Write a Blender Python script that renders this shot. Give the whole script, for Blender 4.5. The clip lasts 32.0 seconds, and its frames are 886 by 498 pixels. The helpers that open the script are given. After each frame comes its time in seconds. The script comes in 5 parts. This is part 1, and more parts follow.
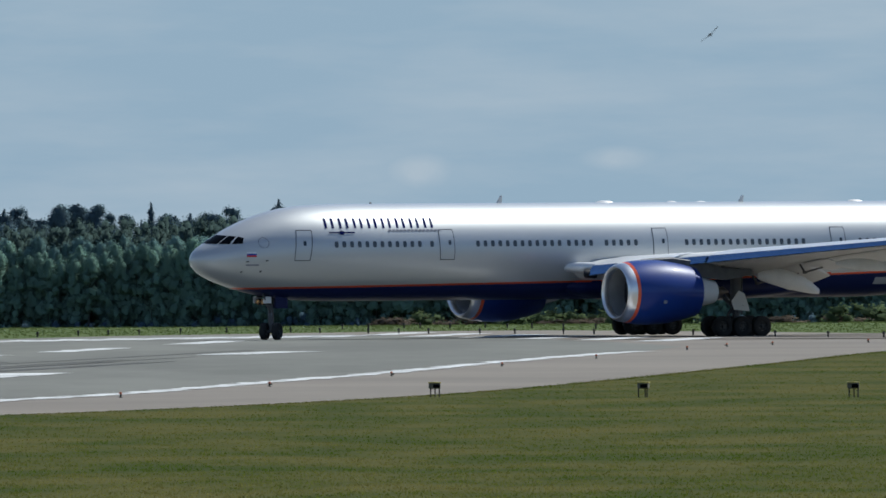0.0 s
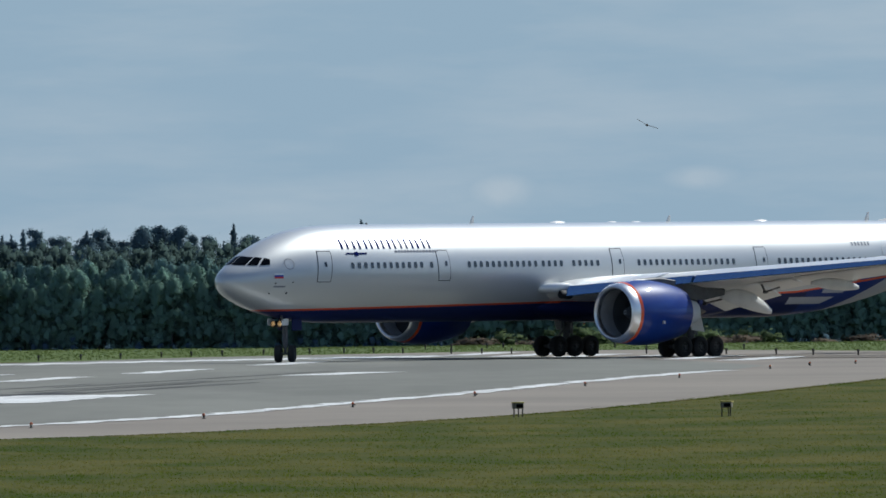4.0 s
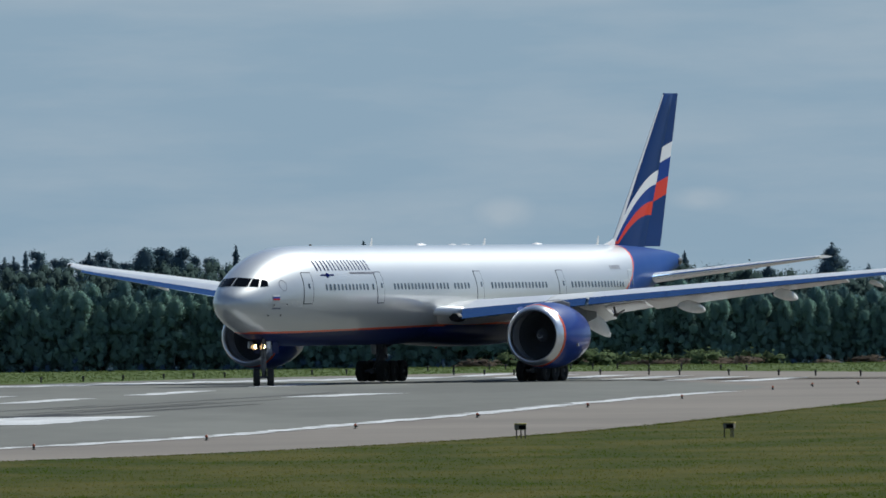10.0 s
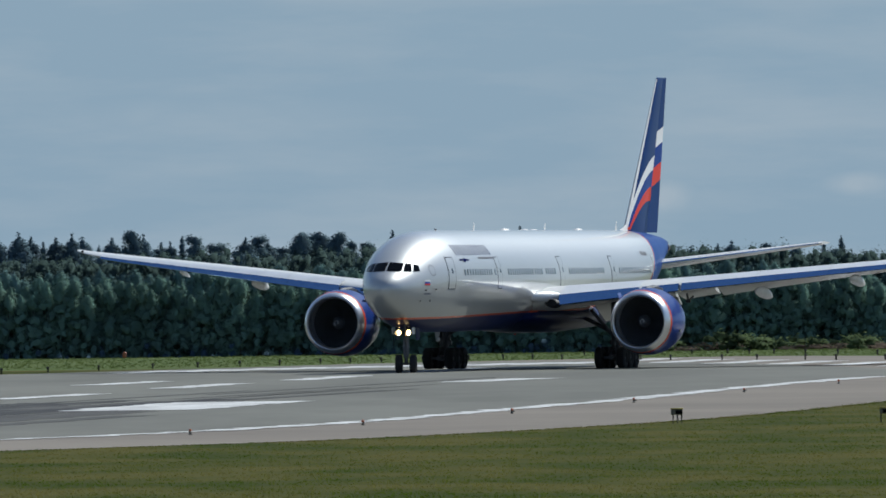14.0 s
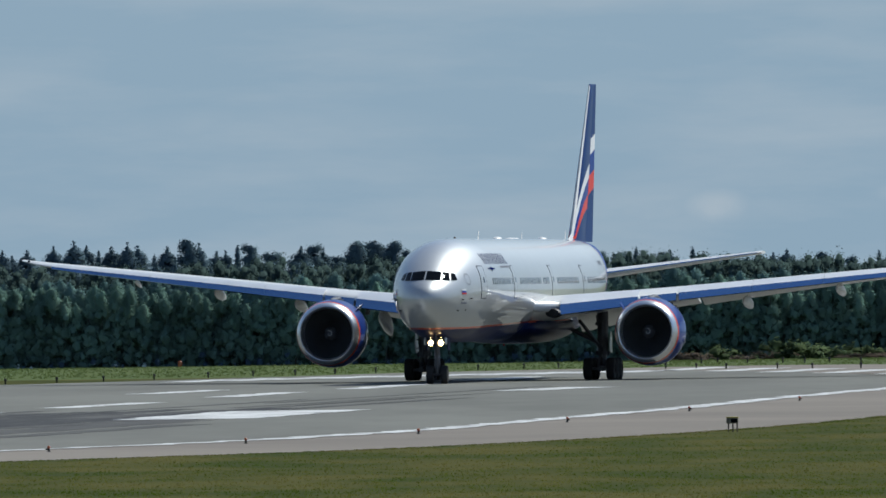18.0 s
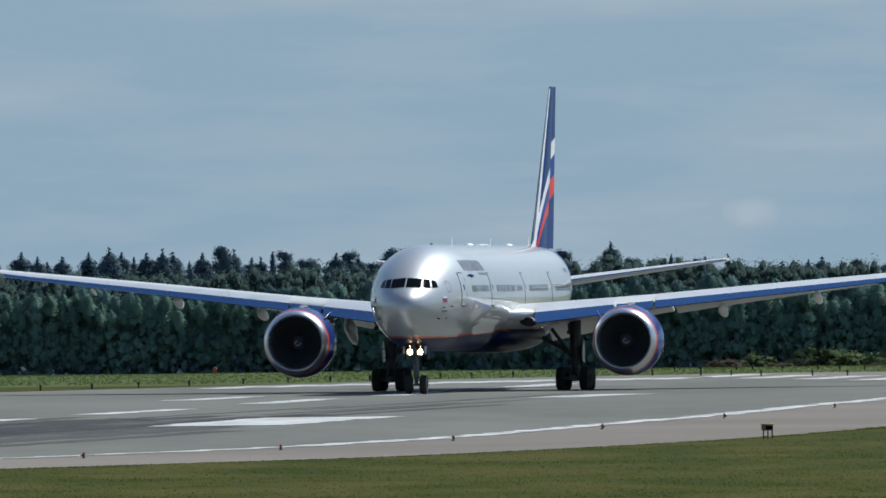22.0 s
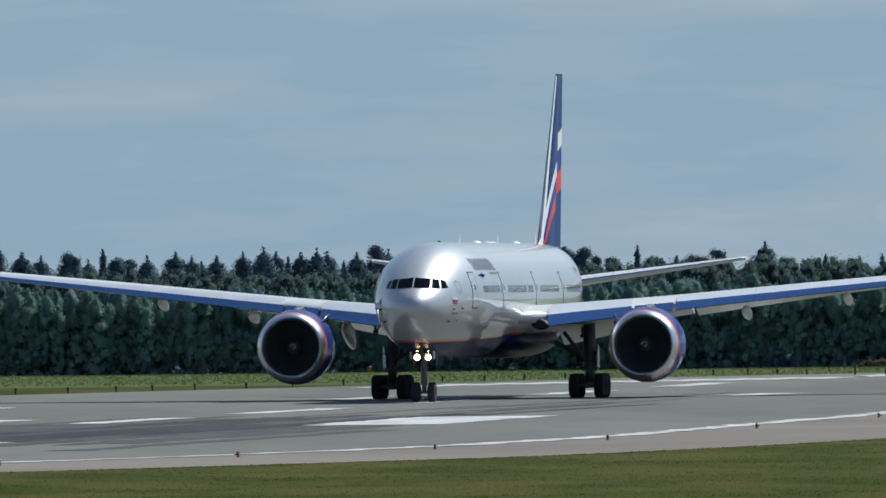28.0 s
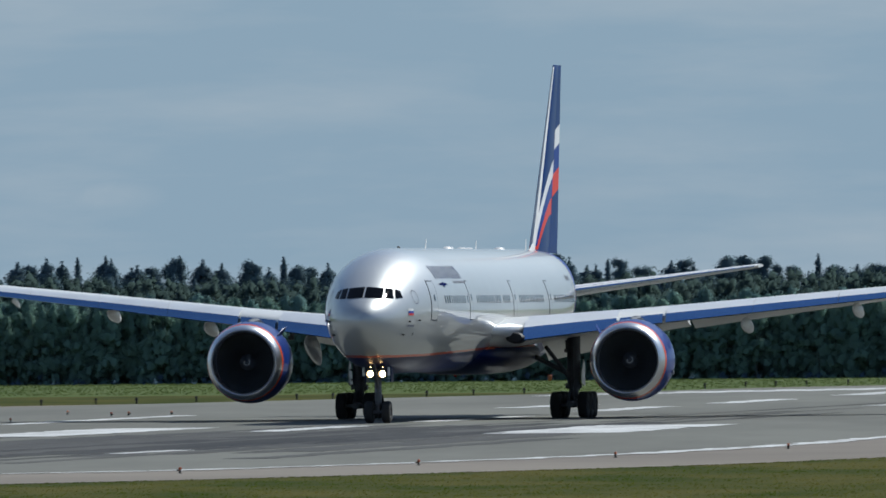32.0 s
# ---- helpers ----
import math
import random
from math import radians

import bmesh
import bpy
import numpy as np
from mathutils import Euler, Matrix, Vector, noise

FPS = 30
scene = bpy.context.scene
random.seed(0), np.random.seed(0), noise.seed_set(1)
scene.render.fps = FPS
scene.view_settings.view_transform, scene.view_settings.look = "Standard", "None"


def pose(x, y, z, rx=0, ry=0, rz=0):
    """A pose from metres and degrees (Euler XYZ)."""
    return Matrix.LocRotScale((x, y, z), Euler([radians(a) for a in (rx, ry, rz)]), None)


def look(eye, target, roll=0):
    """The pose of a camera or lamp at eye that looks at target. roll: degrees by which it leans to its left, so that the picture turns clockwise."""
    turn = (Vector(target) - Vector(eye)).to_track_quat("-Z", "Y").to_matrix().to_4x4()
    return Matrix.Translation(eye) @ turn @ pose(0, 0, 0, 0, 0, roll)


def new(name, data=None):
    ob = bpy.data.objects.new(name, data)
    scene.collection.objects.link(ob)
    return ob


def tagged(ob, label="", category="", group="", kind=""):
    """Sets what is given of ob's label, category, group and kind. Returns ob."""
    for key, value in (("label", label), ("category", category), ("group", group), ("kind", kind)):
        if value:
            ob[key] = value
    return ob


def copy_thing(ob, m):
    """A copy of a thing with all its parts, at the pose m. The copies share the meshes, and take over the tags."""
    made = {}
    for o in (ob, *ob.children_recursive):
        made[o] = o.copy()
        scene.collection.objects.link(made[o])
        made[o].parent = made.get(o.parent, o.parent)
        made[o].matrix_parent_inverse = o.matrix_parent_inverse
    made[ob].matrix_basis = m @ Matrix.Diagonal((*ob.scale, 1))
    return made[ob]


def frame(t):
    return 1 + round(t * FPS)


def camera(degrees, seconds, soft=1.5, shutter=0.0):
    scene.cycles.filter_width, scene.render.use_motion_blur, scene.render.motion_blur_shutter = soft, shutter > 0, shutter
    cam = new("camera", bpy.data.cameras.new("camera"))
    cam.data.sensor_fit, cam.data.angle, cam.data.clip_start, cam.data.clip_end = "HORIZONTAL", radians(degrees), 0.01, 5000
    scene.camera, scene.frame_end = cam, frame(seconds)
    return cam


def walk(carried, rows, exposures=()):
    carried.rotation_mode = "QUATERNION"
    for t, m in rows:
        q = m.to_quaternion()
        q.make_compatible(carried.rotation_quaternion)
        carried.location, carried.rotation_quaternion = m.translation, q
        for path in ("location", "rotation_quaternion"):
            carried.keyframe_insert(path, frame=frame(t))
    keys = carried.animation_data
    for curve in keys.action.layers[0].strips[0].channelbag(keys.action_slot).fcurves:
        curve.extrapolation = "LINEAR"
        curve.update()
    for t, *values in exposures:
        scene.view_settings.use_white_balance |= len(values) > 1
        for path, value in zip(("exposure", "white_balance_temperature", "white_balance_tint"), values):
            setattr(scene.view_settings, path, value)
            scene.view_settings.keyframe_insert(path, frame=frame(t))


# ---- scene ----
EYE_H = 5.92


def aim(pan, tilt, roll):
    """The camera's pose on its stand: pan to the right of +y, tilt up, roll, in degrees."""
    return pose(0, 0, EYE_H, 90 + tilt, 0, -pan) @ pose(0, 0, 0, 0, 0, roll)


cam = camera(2.7565, 32.0, soft=1.6, shutter=0.5)
walk(cam, [
    (0.0, aim(0.5021, -0.0096, -0.400)),
    (0.5, aim(0.4850, -0.0058, -0.497)),
    (1.0, aim(0.4943, 0.0043, -0.441)),
    (1.5, aim(0.4792, 0.0104, -0.517)),
    (2.0, aim(0.3933, 0.0045, -0.666)),
    (2.5, aim(0.2989, 0.0176, -0.586)),
    (3.0, aim(0.2823, 0.0403, -0.620)),
    (3.5, aim(0.2649, 0.0426, -0.598)),
    (4.0, aim(0.2455, 0.0552, -0.638)),
    (4.5, aim(0.2275, 0.0699, -0.638)),
    (5.0, aim(0.2137, 0.0785, -0.638)),
    (5.5, aim(0.2074, 0.0728, -0.646)),
    (6.0, aim(0.2115, 0.0448, -0.679)),
    (6.5, aim(0.1933, 0.0470, -0.535)),
    (7.0, aim(0.1432, 0.0846, -0.656)),
    (7.5, aim(0.0981, 0.1100, -0.681)),
    (8.0, aim(0.1053, 0.1023, -0.696)),
    (8.5, aim(0.1457, 0.1116, -0.662)),
    (9.0, aim(0.1738, 0.1102, -0.622)),
    (9.5, aim(0.2277, 0.1061, -0.638)),
    (10.0, aim(0.2389, 0.1218, -0.698)),
    (10.5, aim(0.1905, 0.1020, -0.689)),
    (11.0, aim(0.1931, 0.1008, -0.652)),
    (11.5, aim(0.1742, 0.1019, -0.742)),
    (12.0, aim(0.1317, 0.1302, -0.733)),
    (12.5, aim(0.0962, 0.1165, -0.692)),
    (13.0, aim(-0.0052, 0.0830, -0.712)),
    (13.5, aim(-0.1552, 0.0805, -0.690)),
    (14.0, aim(-0.2487, 0.0806, -0.701)),
    (14.5, aim(-0.3321, 0.0823, -0.717)),
    (15.0, aim(-0.3719, 0.0983, -0.638)),
    (15.5, aim(-0.3819, 0.1212, -0.638)),
    (16.0, aim(-0.3757, 0.1437, -0.638)),
    (16.5, aim(-0.3670, 0.1586, -0.652)),
    (17.0, aim(-0.3695, 0.1586, -0.599)),
    (17.5, aim(-0.3645, 0.1426, -0.641)),
    (18.0, aim(-0.4207, 0.1098, -0.721)),
    (18.5, aim(-0.4847, 0.1235, -0.725)),
    (19.0, aim(-0.5189, 0.1498, -0.829)),
    (19.5, aim(-0.5071, 0.1615, -0.667)),
    (20.0, aim(-0.4754, 0.1480, -0.655)),
    (20.5, aim(-0.4790, 0.1136, -0.727)),
    (21.0, aim(-0.5213, 0.1019, -0.732)),
    (21.5, aim(-0.5543, 0.1140, -0.694)),
    (22.0, aim(-0.5299, 0.1322, -0.662)),
    (22.5, aim(-0.5158, 0.1424, -0.736)),
    (23.0, aim(-0.5343, 0.1303, -0.730)),
    (23.5, aim(-0.5679, 0.1063, -0.745)),
    (24.0, aim(-0.6412, 0.0794, -0.776)),
    (24.5, aim(-0.7100, 0.0653, -0.689)),
    (25.0, aim(-0.7902, 0.0541, -0.709)),
    (25.5, aim(-0.8594, 0.0322, -0.734)),
    (26.0, aim(-0.9010, 0.0572, -0.631)),
    (26.5, aim(-0.9291, 0.1141, -0.621)),
    (27.0, aim(-0.9597, 0.1407, -0.638)),
    (27.5, aim(-0.9882, 0.1450, -0.638)),
    (28.0, aim(-1.0101, 0.1351, -0.638)),
    (28.5, aim(-1.0207, 0.1192, -0.590)),
    (29.0, aim(-1.0156, 0.1054, -0.559)),
    (29.5, aim(-1.0542, 0.0841, -0.576)),
    (30.0, aim(-1.1107, 0.0773, -0.521)),
    (30.5, aim(-1.2134, 0.1199, -0.628)),
    (31.0, aim(-1.3543, 0.2073, -0.606)),
    (31.5, aim(-1.4813, 0.2017, -0.478)),
    (32.0, aim(-1.5725, 0.1667, -0.556)),
], exposures=[(0, 0.08), (3, 0.08), (6, 0.0), (8, -0.05), (13, -0.10), (17, -0.06), (20, -0.02), (26, -0.02), (29, -0.02), (32, -0.10)])

# ---------------------------------------------------------------- light
SUN_WAY = Vector((0.50, 0.44, 0.745)).normalized()
world = bpy.data.worlds.new("world")
scene.world = world
world.use_nodes = True
wn, wl = world.node_tree.nodes, world.node_tree.links
wn.clear()
w_out = wn.new("ShaderNodeOutputWorld")
w_bg = wn.new("ShaderNodeBackground")
w_sky = wn.new("ShaderNodeTexSky")
w_sky.sky_type = "NISHITA"
w_sky.sun_disc = False
w_sky.sun_elevation = math.asin(SUN_WAY.z)
w_sky.sun_rotation = math.atan2(SUN_WAY.x, SUN_WAY.y)
w_sky.air_density, w_sky.dust_density, w_sky.ozone_density = 1.0, 0.4, 2.0
# thin streaks and small puffs of cloud over the sky
w_co = wn.new("ShaderNodeTexCoord")
w_map = wn.new("ShaderNodeMapping")
w_map.inputs["Scale"].default_value = (34, 34, 190)
w_noise = wn.new("ShaderNodeTexNoise")
w_noise.inputs["Scale"].default_value = 1.6
w_noise.inputs["Detail"].default_value = 6
w_noise.inputs["Roughness"].default_value = 0.55
w_ramp = wn.new("ShaderNodeMapRange")
w_ramp.inputs["From Min"].default_value, w_ramp.inputs["From Max"].default_value = 0.40, 0.72
w_ramp.inputs["To Min"].default_value, w_ramp.inputs["To Max"].default_value = 0.0, 0.42
w_tint = wn.new("ShaderNodeMix")
w_tint.data_type, w_tint.blend_type = "RGBA", "MULTIPLY"
w_tint.inputs["Factor"].default_value = 1.0
w_tint.inputs["B"].default_value = (0.47, 0.66, 0.86, 1)
w_mix = wn.new("ShaderNodeMix")
w_mix.data_type = "RGBA"
w_mix.inputs["B"].default_value = (4.6, 5.3, 5.9, 1)
wl.new(w_co.outputs["Generated"], w_map.inputs["Vector"])
wl.new(w_map.outputs["Vector"], w_noise.inputs["Vector"])
wl.new(w_noise.outputs["Fac"], w_ramp.inputs["Value"])
wl.new(w_sky.outputs["Color"], w_tint.inputs["A"])
# three small puffs low in the sky
w_fine = wn.new("ShaderNodeTexNoise")
w_fine.inputs["Scale"].default_value, w_fine.inputs["Detail"].default_value = 420, 5
wl.new(w_co.outputs["Generated"], w_fine.inputs["Vector"])
cover = w_ramp.outputs["Result"]
for az, el, wide, high, most in ((0.43, 0.235, 0.11, 0.06, 0.62), (0.22, 0.218, 0.15, 0.045, 0.3), (1.06, 0.268, 0.12, 0.038, 0.5), (-2.62, 0.34, 0.16, 0.05, 0.4), (-0.95, 0.5, 0.5, 0.06, 0.2)):
    w_off = wn.new("ShaderNodeVectorMath")
    w_off.operation = "SUBTRACT"
    w_off.inputs[1].default_value = (math.sin(radians(az)), math.cos(radians(az)), math.sin(radians(el)))
    w_scl = wn.new("ShaderNodeVectorMath")
    w_scl.operation = "MULTIPLY"
    w_scl.inputs[1].default_value = (1 / radians(wide), 0.2, 1 / radians(high))
    w_len = wn.new("ShaderNodeVectorMath")
    w_len.operation = "LENGTH"
    w_rng = wn.new("ShaderNodeMapRange")
    w_rng.inputs["From Min"].default_value, w_rng.inputs["From Max"].default_value = 1.25, 0.4
    w_rng.inputs["To Max"].default_value = most * 1.5
    w_mul = wn.new("ShaderNodeMath")
    w_mul.operation = "MULTIPLY"
    w_max = wn.new("ShaderNodeMath")
    w_max.operation = "MAXIMUM"
    wl.new(w_co.outputs["Generated"], w_off.inputs[0])
    wl.new(w_off.outputs[0], w_scl.inputs[0])
    wl.new(w_scl.outputs[0], w_len.inputs[0])
    wl.new(w_len.outputs["Value"], w_rng.inputs["Value"])
    wl.new(w_rng.outputs["Result"], w_mul.inputs[0])
    wl.new(w_fine.outputs["Fac"], w_mul.inputs[1])
    wl.new(cover, w_max.inputs[0])
    wl.new(w_mul.outputs[0], w_max.inputs[1])
    cover = w_max.outputs[0]
wl.new(cover, w_mix.inputs["Factor"])
# a thin blue-grey veil low over the horizon
w_sep = wn.new("ShaderNodeSeparateXYZ")
w_veil = wn.new("ShaderNodeMapRange")
w_veil.inputs["From Min"].default_value, w_veil.inputs["From Max"].default_value = 0.04, 0.36
w_veil.inputs["To Min"].default_value, w_veil.inputs["To Max"].default_value = 0.97, 0.0
w_low = wn.new("ShaderNodeMix")
w_low.data_type = "RGBA"
w_low.inputs["B"].default_value = (2.72, 3.95, 5.10, 1)
wl.new(w_co.outputs["Generated"], w_sep.inputs[0])
wl.new(w_sep.outputs["Z"], w_veil.inputs["Value"])
wl.new(w_veil.outputs["Result"], w_low.inputs["Factor"])
wl.new(w_tint.outputs["Result"], w_low.inputs["A"])
wl.new(w_low.outputs["Result"], w_mix.inputs["A"])
wl.new(w_mix.outputs["Result"], w_bg.inputs["Color"])
w_bg.inputs["Strength"].default_value = 0.10
wl.new(w_bg.outputs["Background"], w_out.inputs["Surface"])

sun_data = bpy.data.lights.new("sun", "SUN")
sun_data.energy, sun_data.angle, sun_data.color = 5.0, radians(0.55), (0.95, 0.965, 0.91)
sun = new("sun", sun_data)
sun.matrix_world = look((0, 900, 300), Vector((0, 900, 300)) - SUN_WAY)
scene.view_settings.exposure = 0.0


# ---------------------------------------------------------------- materials
def material(name, colour, rough=0.6, metal=0.0, coat=0.0, second=None, scale=1.0, fine=20.0, bump=0.0, stretch=(1, 1, 1), amount=0.5, spread=0.15, spec=0.5, fine_stretch=None, fine_share=0.45):
    """A node material: two colours mixed by noise at two scales, gloss varied by the same noise, fine relief."""
    m = bpy.data.materials.new(name)
    m.use_nodes = True
    n, l = m.node_tree.nodes, m.node_tree.links
    b = n["Principled BSDF"]
    b.inputs["Metallic"].default_value = metal
    b.inputs["Coat Weight"].default_value = coat
    b.inputs["Coat Roughness"].default_value = 0.035
    b.inputs["Specular IOR Level"].default_value = spec
    co = n.new("ShaderNodeTexCoord")
    mp = n.new("ShaderNodeMapping")
    mp.inputs["Scale"].default_value = stretch
    l.new(co.outputs["Object"], mp.inputs["Vector"])
    big, small = n.new("ShaderNodeTexNoise"), n.new("ShaderNodeTexNoise")
    big.inputs["Scale"].default_value, small.inputs["Scale"].default_value = scale, fine
    big.inputs["Detail"].default_value, small.inputs["Detail"].default_value = 5, 4
    small.inputs["Roughness"].default_value = 0.65
    mp2 = n.new("ShaderNodeMapping")
    mp2.inputs["Scale"].default_value = fine_stretch or stretch
    l.new(co.outputs["Object"], mp2.inputs["Vector"])
    l.new(mp.outputs["Vector"], big.inputs["Vector"])
    l.new(mp2.outputs["Vector"], small.inputs["Vector"])
    add = n.new("ShaderNodeMath")
    add.operation = "MULTIPLY_ADD"
    add.inputs[1].default_value = fine_share
    l.new(small.outputs["Fac"], add.inputs[0])
    l.new(big.outputs["Fac"], add.inputs[2])
    rng = n.new("ShaderNodeMapRange")
    rng.inputs["From Min"].default_value, rng.inputs["From Max"].default_value = 0.5 + fine_share / 2 - spread * 1.6, 0.5 + fine_share / 2 + spread * 1.6
    rng.inputs["To Max"].default_value = amount * 2 if amount < 0.5 else 1.0
    l.new(add.outputs[0], rng.inputs["Value"])
    mix = n.new("ShaderNodeMix")
    mix.data_type = "RGBA"
    mix.inputs["A"].default_value = (*colour, 1)
    mix.inputs["B"].default_value = (*(second or [c * 0.82 for c in colour]), 1)
    l.new(rng.outputs["Result"], mix.inputs["Factor"])
    l.new(mix.outputs["Result"], b.inputs["Base Color"])
    rr = n.new("ShaderNodeMapRange")
    rr.inputs["To Min"].default_value, rr.inputs["To Max"].default_value = rough * 0.88, min(1, rough * 1.15)
    l.new(add.outputs[0], rr.inputs["Value"])
    l.new(rr.outputs["Result"], b.inputs["Roughness"])
    if bump:
        bp = n.new("ShaderNodeBump")
        bp.inputs["Strength"].default_value, bp.inputs["Distance"].default_value = 0.6, bump
        l.new(add.outputs[0], bp.inputs["Height"])
        l.new(bp.outputs["Normal"], b.inputs["Normal"])
    return m


class Graph:
    """Short forms for shader arithmetic."""

    def __init__(self, m):
        self.n, self.l = m.node_tree.nodes, m.node_tree.links

    def op(self, kind, a, b=None, c=None):
        x = self.n.new("ShaderNodeMath")
        x.operation = kind
        for i, v in enumerate((a, b, c)):
            if v is None:
                continue
            if isinstance(v, (int, float)):
                x.inputs[i].default_value = v
            else:
                self.l.new(v, x.inputs[i])
        return x.outputs[0]

    def between(self, v, lo, hi):
        return self.op("MULTIPLY", self.op("GREATER_THAN", v, lo), self.op("LESS_THAN", v, hi))

    def mix(self, fac, a, b):
        x = self.n.new("ShaderNodeMix")
        x.data_type = "RGBA"
        for k, v in (("Factor", fac), ("A", a), ("B", b)):
            if isinstance(v, tuple):
                x.inputs[k].default_value = (*v, 1)
            elif isinstance(v, (int, float)):
                x.inputs[k].default_value = v
            else:
                self.l.new(v, x.inputs[k])
        return x.outputs["Result"]

    def base(self):
        """The socket that now feeds the base colour, cut loose from it."""
        s = self.n["Principled BSDF"].inputs["Base Color"]
        return s.links[0].from_socket, s


def leafy(m, through_share, vary):
    """Lets part of the light through thin leaves and varies them piece by piece and plant by plant."""
    g = Graph(m)
    col, sock = g.base()
    geo = g.n.new("ShaderNodeNewGeometry")
    whole = g.n.new("ShaderNodeObjectInfo")
    f = g.op("MULTIPLY_ADD", geo.outputs["Random Per Island"], 2 * vary, 1 - vary)
    f = g.op("MULTIPLY", f, g.op("MULTIPLY_ADD", whole.outputs["Random"], 0.36, 0.82))
    x = g.n.new("ShaderNodeVectorMath")
    x.operation = "SCALE"
    g.l.new(col, x.inputs[0])
    g.l.new(f, x.inputs["Scale"])
    g.l.new(x.outputs[0], sock)
    tr, mx = g.n.new("ShaderNodeBsdfTranslucent"), g.n.new("ShaderNodeMixShader")
    g.l.new(x.outputs[0], tr.inputs["Color"])
    mx.inputs[0].default_value = through_share
    g.l.new(g.n["Principled BSDF"].outputs[0], mx.inputs[1])
    g.l.new(tr.outputs[0], mx.inputs[2])
    g.l.new(mx.outputs[0], g.n["Material Output"].inputs["Surface"])
    return m


SILVER = (0.53, 0.545, 0.55)
NAVY = (0.008, 0.016, 0.075)
BLUE = (0.004, 0.036, 0.22)
RED = (0.62, 0.045, 0.025)
ORANGE = (0.75, 0.10, 0.03)
WHITE = (0.72, 0.73, 0.74)


def fuselage_paint():
    m = material("silver_paint", SILVER, 0.42, 0.54, 0.8, (0.51, 0.525, 0.53), 0.3, 1.5, 0.0, amount=0.5, fine_share=0.2, spec=0.3)
    g = Graph(m)
    col, sock = g.base()
    co = g.n.new("ShaderNodeTexCoord")
    sp = g.n.new("ShaderNodeSeparateXYZ")
    g.l.new(co.outputs["Object"], sp.inputs[0])
    aft = g.op("SUBTRACT", 5.89, sp.outputs["X"])
    z = sp.outputs["Z"]
    # belly: navy under a thin orange line, which climbs behind the wing
    rise = g.op("MULTIPLY", g.op("MINIMUM", g.op("MAXIMUM", g.op("SUBTRACT", aft, 4.0), 0.0), 24.0), 0.013)
    rise = g.op("ADD", rise, g.op("MULTIPLY", g.op("MAXIMUM", g.op("SUBTRACT", aft, 36.0), 0.0), 0.033))
    rise = g.op("ADD", rise, g.op("MULTIPLY", g.op("MAXIMUM", g.op("SUBTRACT", aft, 50.0), 0.0), 0.072))
    edge = g.op("ADD", rise, 3.22)
    # the line stands higher on the wing-root fairing
    bulge = g.op("MULTIPLY", g.op("GREATER_THAN", g.op("ABSOLUTE", sp.outputs["Y"]), 2.55), g.between(aft, 28.0, 46.0))
    edge = g.op("ADD", edge, g.op("MULTIPLY", bulge, 0.08))
    nose_cut = g.op("GREATER_THAN", aft, 2.9)
    col = g.mix(g.op("MULTIPLY", nose_cut, g.op("LESS_THAN", z, g.op("ADD", edge, 0.12))), col, ORANGE)
    navy = g.op("MULTIPLY", nose_cut, g.op("LESS_THAN", z, edge))
    col = g.mix(navy, col, NAVY)
    # ribbon bands that sweep up from the belly to the tail
    low = g.op("LESS_THAN", z, g.op("ADD", edge, -0.02))
    pale = (0.32, 0.34, 0.38)
    col = g.mix(g.op("MULTIPLY", low, g.op("GREATER_THAN", aft, 51.0)), col, (0.010, 0.030, 0.15))
    sweep = g.op("ADD", 52.6, g.op("MULTIPLY", g.op("SUBTRACT", z, 3.1), 2.3))
    col = g.mix(g.op("MULTIPLY", low, g.op("MULTIPLY", g.between(aft, 49.5, sweep), g.between(z, 3.25, 3.7))), col, pale)
    col = g.mix(g.op("MULTIPLY", low, g.op("MULTIPLY", g.between(aft, 52.5, sweep), g.between(z, 3.95, 4.3))), col, pale)
    col = g.mix(g.op("MULTIPLY", low, g.between(aft, g.op("ADD", sweep, 2.2), 61.0)), col, pale)
    # the tail: blue behind a curved orange line
    h = g.op("SUBTRACT", z, 5.6)
    bound = g.op("ADD", 57.5, g.op("MULTIPLY", h, g.op("SUBTRACT", 1.75, g.op("MULTIPLY", h, 0.11))))
    up = g.op("GREATER_THAN", z, g.op("ADD", edge, 0.12))
    past = g.op("SUBTRACT", aft, bound)
    col = g.mix(g.op("MULTIPLY", up, g.op("GREATER_THAN", past, -0.28)), col, ORANGE)
    tail = g.op("MULTIPLY", up, g.op("GREATER_THAN", past, 0.0))
    col = g.mix(tail, col, (0.004, 0.048, 0.22))
    # navy and blue are solid paints, the silver a metallic one
    solid = g.op("MAXIMUM", navy, tail)
    b = g.n["Principled BSDF"]
    g.l.new(g.op("SUBTRACT", 0.8, g.op("MULTIPLY", solid, 0.7)), b.inputs["Coat Weight"])
    g.l.new(g.op("MULTIPLY", g.op("SUBTRACT", 1.0, solid), 0.54), b.inputs["Metallic"])
    g.l.new(g.op("SUBTRACT", 0.3, g.op("MULTIPLY", solid, 0.2)), b.inputs["Specular IOR Level"])
    g.l.new(col, sock)
    return m


